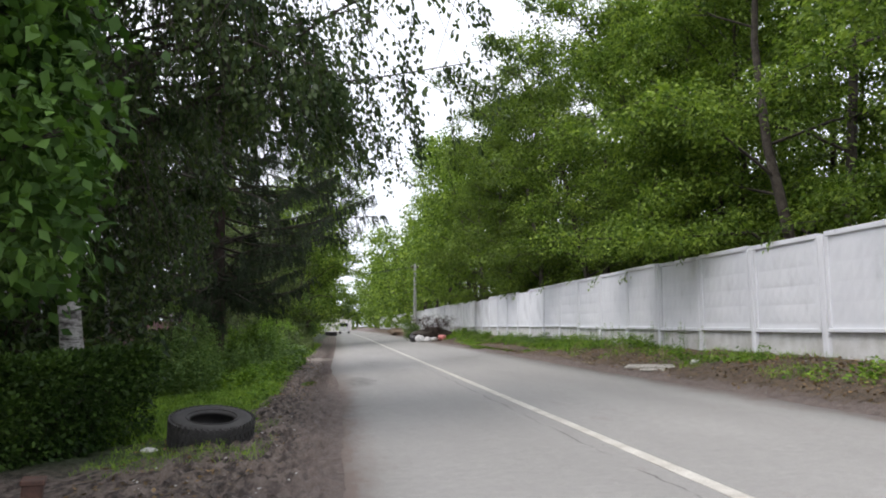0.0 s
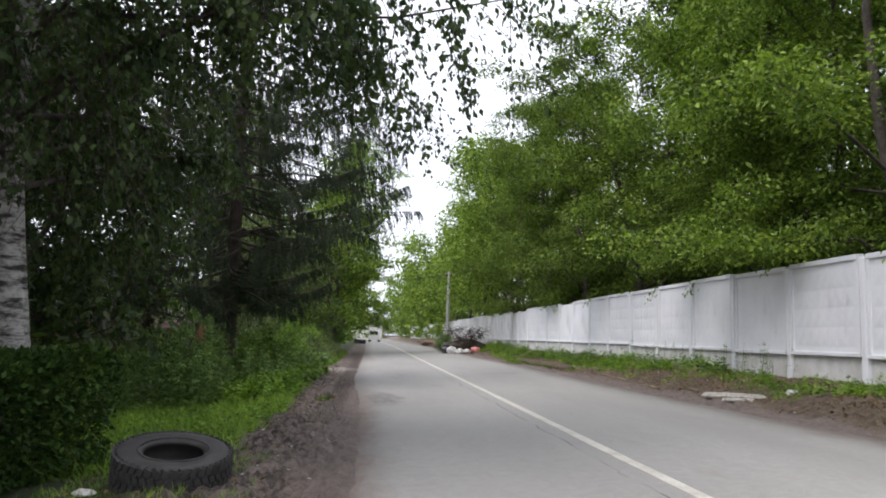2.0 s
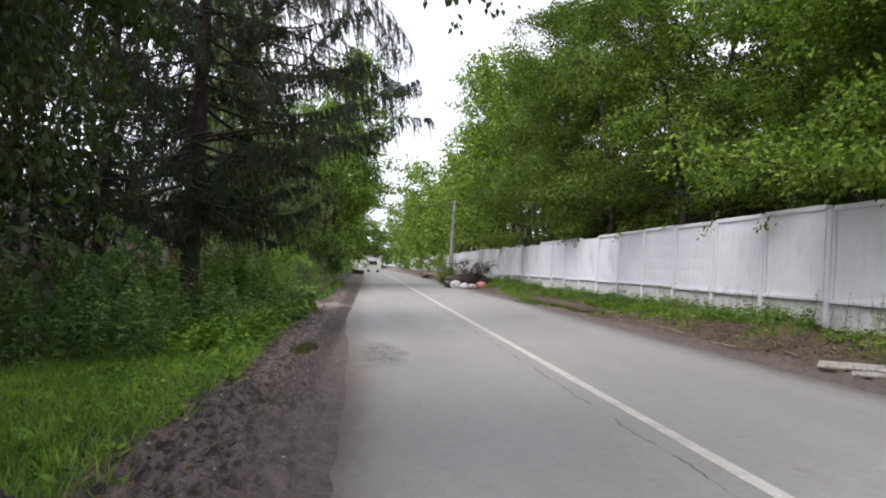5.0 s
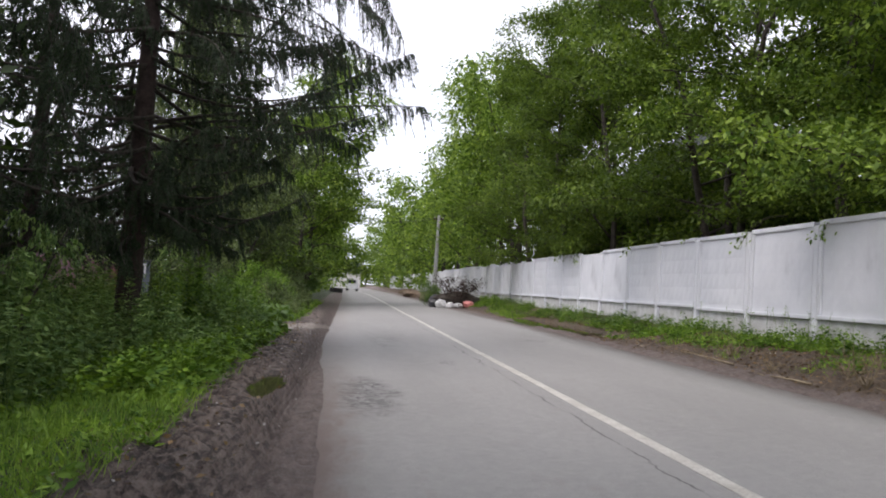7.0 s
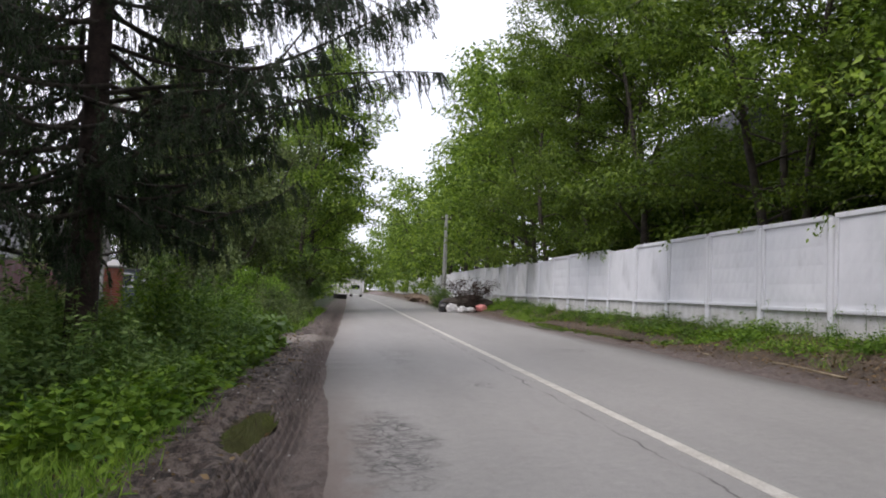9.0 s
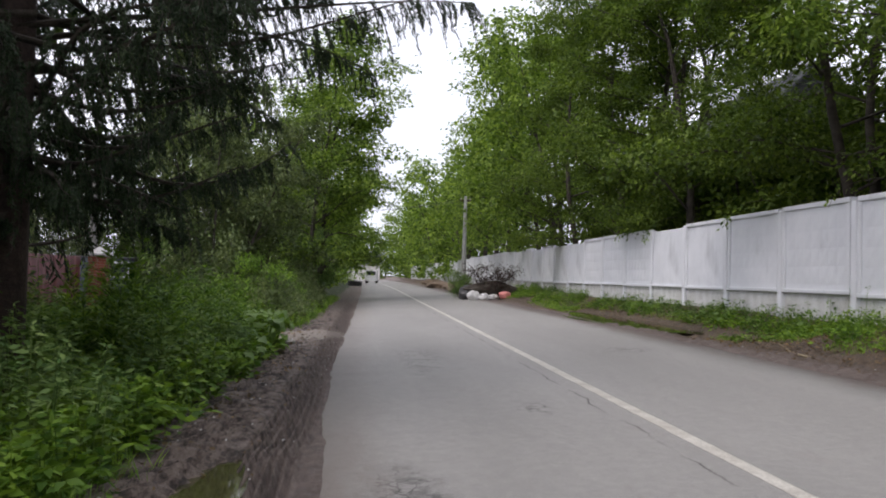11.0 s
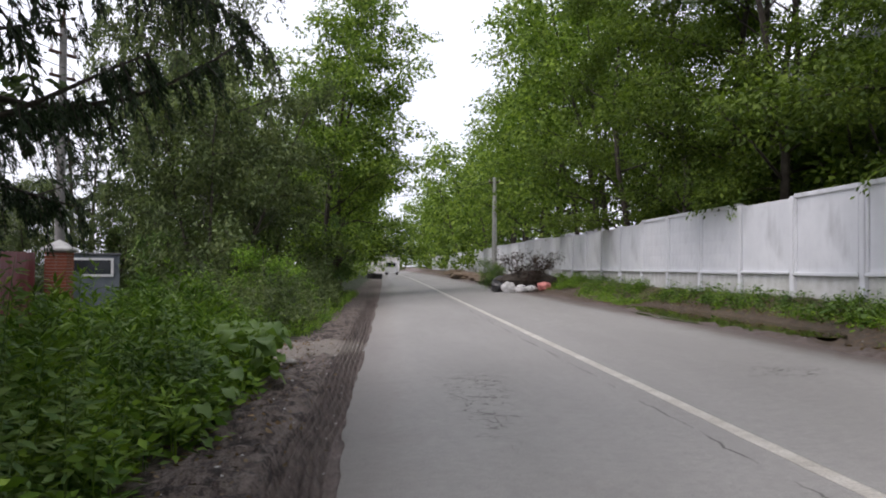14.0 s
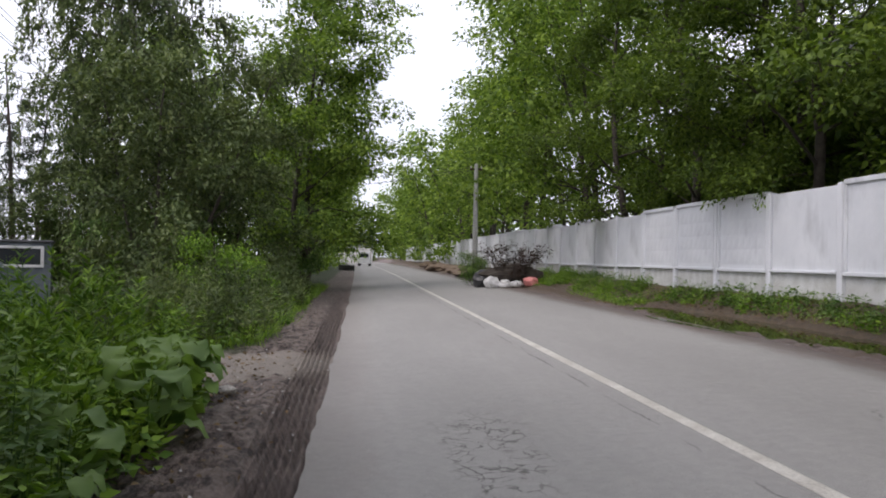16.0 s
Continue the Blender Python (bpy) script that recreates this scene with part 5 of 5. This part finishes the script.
# ---- litter, boards, stones ----
def chips():
    vs, fs = [], []
    for x, y in scatter(230, -2.2, -0.2, 8, 40) + scatter(110, 6.8, 9.6, 12, 60):
        z, s, a = ground_z(x, y) + 0.012, hrng.uniform(0.008, 0.026), hrng.uniform(0, 6.28)
        c, d = math.cos(a) * s, math.sin(a) * s
        k = len(vs)
        vs += [(x + c, y + d, z + 0.006), (x - d * 0.6, y + c * 0.6, z), (x - c, y - d, z + 0.012), (x + d * 0.6, y - c * 0.6, z + 0.002)]
        vs += [(v[0], v[1], v[2] - 0.004) for v in vs[k:k + 4]]
        fs += [(k, k + 1, k + 2, k + 3), (k + 7, k + 6, k + 5, k + 4)] + [(k + i, k + 4 + i, k + 4 + (i + 1) % 4, k + (i + 1) % 4) for i in range(4)]
    tagged(new("litter", mesh_of("litter", vs, fs, LITTER)), "small pale litter scraps strewn over the muddy verge", "litter", kind="stuff")


chips()


def board(x, y, z, length, width, thick, turn, tilt, label, seed):
    bm = bmesh.new()
    n = 12
    rows = []
    for k in range(n + 1):
        u = k / n
        cut = 0.12 * width * noise.noise((u * 5, seed, 1))
        e = 0.04 * noise.noise((seed, 3, u)) * (k in (0, n))
        rows.append([bm.verts.new((length * (u - 0.5) + e, s * width / 2 + cut * s, zz + 0.02 * math.sin(u * 3))) for s, zz in ((-1, 0), (1, 0), (1, thick), (-1, thick))])
    for a, b2 in zip(rows, rows[1:]):
        for j in range(4):
            bm.faces.new((a[j], a[(j + 1) % 4], b2[(j + 1) % 4], b2[j]))
    bm.faces.new(rows[0])
    bm.faces.new(rows[-1])
    ob = new("board", from_bm("board", bm, PLANK))
    ob.matrix_basis = pose(x, y, z, tilt, 0, turn)
    tagged(ob, label, "board", "boards on the bank")


board(7.72, 20.55, 0.44, 1.6, 0.4, 0.022, -36, 8, "weathered pale broken board lying on the bank", 1)
board(7.5, 20.15, 0.39, 0.8, 0.22, 0.022, -30, 9, "short splintered pale board under a longer one", 4)
crumpled("rubble_stone", 8.25, 19.75, 0.55, (0.12, 0.1, 0.09), CONCRETE, "broken grey rubble stone on the bank", "stone", 9)
crumpled("rubble_stone", 9.5, 27.9, 0.74, (0.22, 0.18, 0.16), CONCRETE, "lichened concrete lump at the fence foot", "stone", 12)
crumpled("rubble_stone", 9.35, 26.2, 0.72, (0.15, 0.13, 0.12), CONCRETE, "lichened concrete lump at the fence foot", "stone", 14)
crumpled("rubble_stone", -1.35, 36.0, -0.06, (0.12, 0.1, 0.08), PLANK, "pale stone under the burdock leaves", "stone", 15)


def dry_bush(x, y, size, seed):
    r = np.random.default_rng(seed)
    paths = []
    for k in range(9):
        st = wander(r, (0, 0, -0.02), (r.normal() * 0.6, r.normal() * 0.6, 1), size * r.uniform(0.6, 1), 5, 0.22)
        paths.append((st, np.linspace(0.011, 0.004, 6)))
        for j in range(3):
            q, e = at_line(st, r.uniform(0.3, 0.9))
            paths.append((wander(r, q, e + r.normal(size=3) * 0.7, size * 0.35, 3, 0.2), np.linspace(0.006, 0.003, 4)))
    ob = new("dry_plant", mesh_of("dry_plant", *tube_arrays(paths, 4), DRY_STALK))
    ob.location = (x, y, ground_z(x, y))
    tagged(ob, "dry pale leafless plant on the earth bank", "dry plant", "dry stalks on the bank")


for k, (x, y, s) in enumerate([(7.75, 23.4, 0.75), (7.9, 24.0, 0.4), (7.6, 25.6, 0.3), (8.3, 21.6, 0.35), (7.9, 27.5, 0.4)]):
    dry_bush(x, y, s, k)


def branch_on_ground(x, y, ln, turn, seed):
    r = np.random.default_rng(seed)
    p = wander(r, (0, 0, 0.03), (1, 0, 0.02), ln, 7, 0.12, (0, 0, -0.01))
    p[:, 2] = np.abs(p[:, 2]) * 0.4 + 0.02
    ob = new("fallen_branch", mesh_of("fallen_branch", *tube_arrays([(p, np.linspace(0.022, 0.008, 8))], 6), DRY_STALK, True))
    ob.matrix_basis = pose(x, y, ground_z(x, y), 0, 0, turn)
    tagged(ob, "fallen grey branch lying along the road edge", "branch", "fallen branches")


for k, (x, y, ln, tn) in enumerate([(7.3, 24.0, 1.3, 100), (7.4, 26.5, 1.7, 80), (7.5, 22.3, 0.9, 60), (7.35, 30.5, 1.8, 95)]):
    branch_on_ground(x, y, ln, tn, k)

# rusty pipe stump at the drive
bm = bmesh.new()
box(bm, (-0.05, -0.05, -0.1), (0.05, 0.05, 0.82), 0.012)
box(bm, (-0.058, -0.058, 0.80), (0.058, 0.058, 0.83), 0.006)
stump = new("steel_post", from_bm("steel_post", bm, RUST))
stump.matrix_basis = pose(-1.5, 7.4, -0.12, 2, 3, 15)
tagged(stump, "short rusty square steel post at the drive", "post")

# ---- garden boundary on the near side ----


def sheet_fence(name, x0, y0, x1, y1, z, height, mat, label):
    ob = thing(name, x0, y0, z, label, "fence", turn=math.degrees(math.atan2(y1 - y0, x1 - x0)))
    ln = math.hypot(x1 - x0, y1 - y0)
    n = int(ln / 0.1)
    prof = [(ln * k / n, 0.018 * (1 if k % 4 < 2 else -1)) for k in range(n + 1)]
    m = len(prof)
    vs = [(a, b2, h) for h in (0.0, height) for a, b2 in prof] + [(a, b2 + 0.004, h) for h in (0.0, height) for a, b2 in prof]
    fs = [(k, k + 1, m + k + 1, m + k) for k in range(m - 1)] + [(2 * m + k, 3 * m + k, 3 * m + k + 1, 2 * m + k + 1) for k in range(m - 1)] + [(m + k, m + k + 1, 3 * m + k + 1, 3 * m + k) for k in range(m - 1)]
    child(new("sheet", mesh_of("sheet", vs, fs, mat)), ob)
    for k in range(int(ln / 2.5) + 1):
        bm = bmesh.new()
        a = min(ln - 0.06, k * 2.5)
        box(bm, (a, 0.03, -0.2), (a + 0.06, 0.09, height - 0.05), 0.006)
        part("post", bm, mat, ob)
    for h in (0.35, height - 0.35):
        bm = bmesh.new()
        box(bm, (0, 0.022, h), (ln, 0.05, h + 0.04))
        part("rail", bm, mat, ob)
    return ob


sheet_fence("metal_fence", -8.6, 14.0, -8.15, 42.3, -0.5, 2.3, MAROON, "maroon corrugated sheet metal fence behind the weeds")


def brick_pillar(x, y, z, side_len, height, label):
    ob = thing("gate_pillar", x, y, z, label, "pillar", "gate pillars", turn=4)
    bm = bmesh.new()
    h = side_len / 2 - 0.012
    box(bm, (-h, -h, 0), (h, h, height))
    core = part("core", bm, MORTAR, ob, "grey mortar core")
    bm = bmesh.new()
    box(bm, (-0.119, -0.06, 0), (0.119, 0.06, 0.066), 0.004)
    me = from_bm("brick", bm, BRICK)
    rows = int(height / 0.077)
    half = side_len / 2
    for r in range(rows):
        for k in range(4):
            for j in (0, 1):
                b = new("brick", me)
                off = (-half / 2 + 0.0 if j == 0 else half / 2) * 1.0
                b.parent = core
                b.matrix_basis = pose(0, 0, r * 0.077 + 0.004, 0, 0, 90 * k) @ pose(off + (0.06 if r % 2 else -0.06) * 0.2, half - 0.06, 0)
    bm = bmesh.new()
    e = half + 0.07
    base = [bm.verts.new((sx * e, sy * e, height)) for sx, sy in ((-1, -1), (1, -1), (1, 1), (-1, 1))]
    lip = [bm.verts.new((v.co.x, v.co.y, height + 0.05)) for v in base]
    tip = bm.verts.new((0, 0, height + 0.27))
    bm.faces.new(base)
    for k in range(4):
        bm.faces.new((base[k], base[(k + 1) % 4], lip[(k + 1) % 4], lip[k]))
        bm.faces.new((lip[k], lip[(k + 1) % 4], tip))
    part("cap", bm, CONCRETE, ob, "pale pyramid-shaped concrete cap")
    return ob


brick_pillar(-7.7, 42.6, -0.5, 0.5, 2.35, "red brick gate pillar with a pale pyramid cap")
sheet_fence("metal_gate", -7.95, 42.9, -9.7, 49.0, -0.45, 1.72, STEEL_GREY, "blue-grey sheet metal gate beside the brick pillar")
cabin = thing("garden_cabin", -11.2, 51.6, -0.45, "small grey cabin with a white-framed window", "cabin", turn=20)
bm = bmesh.new()
box(bm, (-0.5, -1.2, 0), (1.7, 1.2, 2.3), 0.01)
part("wall", bm, STEEL_GREY, cabin)
bm = bmesh.new()
box(bm, (-0.56, -1.26, 2.3), (1.76, 1.26, 2.38), 0.02)
part("roof", bm, ROOF, cabin)
bm = bmesh.new()
for lo, hi in (((0.1, -1.25, 1.55), (1.5, -1.2, 1.63)), ((0.1, -1.25, 2.12), (1.5, -1.2, 2.2)), ((0.1, -1.25, 1.63), (0.19, -1.2, 2.12)), ((1.41, -1.25, 1.63), (1.5, -1.2, 2.12))):
    box(bm, lo, hi)
win = part("window_frame", bm, WHITE_METAL, cabin, "white window frame")
bm = bmesh.new()
box(bm, (0.19, -1.225, 1.63), (1.41, -1.205, 2.12))
part("pane", bm, GLASS, win)


def house(name, x, y, z, length, width, wall_h, roof_h, turn, wall_mat, roof_mat, label, windows):
    ob = thing(name, x, y, z, label, "house", turn=turn)
    a, b2 = length / 2, width / 2
    bm = bmesh.new()
    ring = [(-b2, 0), (b2, 0), (b2, wall_h), (0, wall_h + roof_h), (-b2, wall_h)]
    ends = [[bm.verts.new((s * a, p, q)) for p, q in ring] for s in (-1, 1)]
    bm.faces.new(ends[0])
    bm.faces.new(ends[1])
    for k in range(5):
        bm.faces.new((ends[0][k], ends[0][(k + 1) % 5], ends[1][(k + 1) % 5], ends[1][k]))
    part("wall", bm, wall_mat, ob)
    slope = math.hypot(b2, roof_h)
    for s in (-1, 1):
        bm = bmesh.new()
        box(bm, (-a - 0.4, -slope - 0.5, 0.0), (a + 0.4, 0.02, 0.1), 0.01)
        r = part("roof", bm, roof_mat, ob)
        bm = bmesh.new()
        box(bm, (0, -slope - 0.48, 0.1), (0.06, 0.0, 0.13))
        rib = from_bm("rib", bm, roof_mat)
        for k in range(int(length / 0.5)):
            child(new("rib", rib), r).location = (-a - 0.3 + k * 0.5, 0, 0)
        r.matrix_basis = Matrix.Translation((0, 0, wall_h + roof_h)) @ Matrix.Rotation(0 if s < 0 else math.pi, 4, "Z") @ Matrix.Rotation(math.atan2(roof_h, b2), 4, "X")
    for wx, face, wz in windows:
        bm = bmesh.new()
        box(bm, (-0.5, -0.06, -0.65), (0.5, 0.02, 0.65), 0.01)
        w = part("window", bm, WHITE_METAL, ob, "white window frame")
        w.matrix_basis = pose(wx, -b2, wz) if face == "long" else pose(-a, wx, wz, 0, 0, -90)
        bm = bmesh.new()
        for k in (-1, 1):
            box(bm, (0.235 * k - 0.2, -0.07, -0.57), (0.235 * k + 0.2, -0.05, 0.57))
        part("pane", bm, GLASS, w)
    return ob


house("house", -25, 66, -0.5, 9, 7, 3.2, 2.6, 15, PLASTER, ROOF, "low garden house with a grey ribbed roof", [(-2, "long", 1.7), (2, "long", 1.7), (0, "end", 1.7)])
house("house", 18.6, 53.4, 0.7, 10, 7.2, 6.6, 3.6, 90, DARK_WALL, ROOF, "large dark timber house behind the white fence", [(-1.6, "end", 4.6), (0, "long", 4.2), (3.0, "long", 4.2), (1.6, "end", 4.6)])
house("house", -2.5, 219, 0.1, 12, 8, 4.5, 2.5, 0, PLASTER, ROOF, "pale house at the far end of the street", [(-3, "long", 2.2), (0, "long", 2.2), (3, "long", 2.2)])


# ---- poles and wires ----
def cable(points, sag, r, label):
    pts = []
    a, b2 = np.array(points[0], float), np.array(points[1], float)
    for u in np.linspace(0, 1, 18):
        pts.append(a + (b2 - a) * u - (0, 0, 4 * sag * u * (1 - u)))
    ob = new("overhead_cable", mesh_of("overhead_cable", *tube_arrays([(pts, np.full(18, r))], 4), WIRE))
    tagged(ob, label, "cable", "overhead cables")


def utility_pole(x, y, z, height, r0, arms, mat, label, spike=0.0, turn=0.0):
    ob = thing("utility_pole", x, y, z, label, "utility pole", turn=turn)
    pts = [(0, 0, -0.3), (0, 0, height * 0.5), (0, 0, height)]
    child(new("shaft", mesh_of("shaft", *tube_arrays([(pts, (r0, r0 * 0.82, r0 * 0.62))], 10), mat, True)), ob)
    bm = bmesh.new()
    bmesh.ops.create_cone(bm, cap_ends=True, segments=10, radius1=r0 * 0.64, radius2=r0 * 0.5, depth=0.06, matrix=Matrix.Translation((0, 0, height + 0.03)))
    part("cap", bm, mat, ob)
    if spike:
        child(new("spike", mesh_of("spike", *tube_arrays([([(0, 0, height), (0, 0, height + spike * 0.5), (0, 0, height + spike)], (r0 * 0.55, 0.04, 0.015))], 8), RUST, True)), ob)
    for h, half in arms:
        bm = bmesh.new()
        box(bm, (-half, -0.05, h - 0.04), (half, 0.05, h + 0.04), 0.008)
        arm = part("crossarm", bm, RUST, ob)
        for s in (-1, 1):
            bm = bmesh.new()
            for zz, rr in ((0.07, 0.03), (0.11, 0.045), (0.16, 0.04)):
                bmesh.ops.create_cone(bm, cap_ends=True, segments=8, radius1=rr, radius2=rr * 0.8, depth=0.05, matrix=Matrix.Translation((s * half * 0.85, 0, h + zz)))
            part("insulator", bm, PORCELAIN, arm)
    return ob


PZ = 0.28 + rise(68)
utility_pole(6.6, 68.2, PZ, 6.55, 0.17, [(6.3, 0.35)], CONCRETE, "pale grey concrete utility pole by the rubbish heap")
utility_pole(-8.8, 45.2, -0.5, 8.5, 0.15, [(8.35, 0.42), (7.85, 0.42), (7.2, 0.4)], DARK_POLE, "grey concrete utility pole with three short crossarms", 0.8, 60)
utility_pole(-6.6, 26.2, -0.5, 3.3, 0.11, [], CONCRETE, "short pale concrete post among the shrubs")
for h, o in ((8.4, 0.35), (8.4, -0.35), (7.9, 0.35), (7.9, -0.35), (7.25, 0.3)):
    cable([(-8.8 + o, 45.2, h - 0.4), (-14 + o, 4, h)], 0.5, 0.011, "thin black overhead cable over the garden trees")
    cable([(-8.8 + o, 45.2, h - 0.4), (-12.5 + o, 86, h)], 0.6, 0.011, "thin black overhead cable over the garden trees")
for o in (-0.3, 0.3):
    cable([(6.6 + o, 68.2, PZ + 6.4), (-6.5, 88 + o, PZ + 6.8)], 0.4, 0.014, "black overhead cable crossing high over the road")

# ---- rubbish heap ----
RZ = ground_z(7.2, 60)
crumpled("plastic_sack", 6.15, 60.2, ground_z(6.15, 60.2), (0.36, 0.32, 0.44), BAG_WHITE, "full white plastic sack dumped at the road edge", "sack", 21)
crumpled("plastic_sack", 6.75, 60.0, ground_z(6.75, 60), (0.3, 0.28, 0.3), BAG_WHITE, "crumpled greyish plastic sack on the rubbish heap", "sack", 23)
crumpled("plastic_sack", 7.75, 59.4, ground_z(7.75, 59.4), (0.33, 0.3, 0.34), BAG_PINK, "bulging pink plastic sack at the rubbish heap", "sack", 25)
crumpled("plastic_sack", 7.2, 59.7, ground_z(7.2, 59.7), (0.3, 0.28, 0.24), BAG_WHITE, "small white bag lying among the rubbish", "sack", 27)
crumpled("plastic_sack", 5.9, 61.6, ground_z(5.9, 61.6), (0.42, 0.42, 0.66), BAG_BLACK, "black plastic sack leaning beside the pole", "sack", 29)
crumpled("mound", 7.4, 61.6, RZ - 0.1, (1.5, 1.2, 0.9), BARK, "dark heap of earth and cuttings by the pole", "heap", 31)
HEAP = broadleaf(np.random.default_rng(111), 1.7, 1.0, 7, 6, 6, 16, 0.09, 0.05, ratio=0.4, puff=0.1, wide=0.8)
tree("brush_pile", (7.2, 61.1, RZ + 0.1), HEAP, BARK, WITHERED, "pile of cut withered dark branches on the rubbish heap", "brush", scale=1.3)
tree("green_bush", (5.9, 63.6, ground_z(5.9, 63.6)), BUSH, BARK, NETTLE, "low dark green bush beside the utility pole", "bush", scale=0.55)
for k, (x, y, s) in enumerate([(7.7, 77, 1.5), (8.1, 85, 1.4), (7.8, 96, 1.8), (8.2, 109, 1.6)]):
    crumpled("mound", x, y, ground_z(x, y) - 0.1, (s * 0.8, s * 1.5, 0.62), SAND, "low heap of brown sand dumped on the verge", "heap", 40 + k)

# ---- far end of the street ----


def van(x, y, z, turn, label):
    ob = thing("van", x, y, z, label, "van", turn=turn)
    bm = bmesh.new()
    side = [(-2.6, 0.4), (2.5, 0.4), (2.6, 1.0), (2.1, 1.25), (1.5, 2.15), (-2.5, 2.25), (-2.6, 1.6)]
    rows = [[bm.verts.new((a, s * 0.95, h)) for a, h in side] for s in (-1, 1)]
    bm.faces.new(rows[0])
    bm.faces.new(rows[1])
    for k in range(len(side)):
        j = (k + 1) % len(side)
        bm.faces.new((rows[0][k], rows[0][j], rows[1][j], rows[1][k]))
    body = part("body", bm, WHITE_METAL, ob)
    bm = bmesh.new()
    box(bm, (-2.62, -0.75, 1.35), (-2.57, 0.75, 2.0))
    part("rear_window", bm, GLASS, body)
    for sx in (-1.7, 1.6):
        for sy in (-0.85, 0.85):
            bm = bmesh.new()
            bmesh.ops.create_cone(bm, cap_ends=True, segments=18, radius1=0.36, radius2=0.36, depth=0.24, matrix=Matrix.Translation((sx, sy, 0.36)) @ Matrix.Rotation(math.pi / 2, 4, "X"))
            w = part("wheel", bm, RUBBER, ob, "black rubber wheel")


van(1.1, 150, ground_z(1.1, 150, False) + 0.02, 86, "white van parked far down the street")
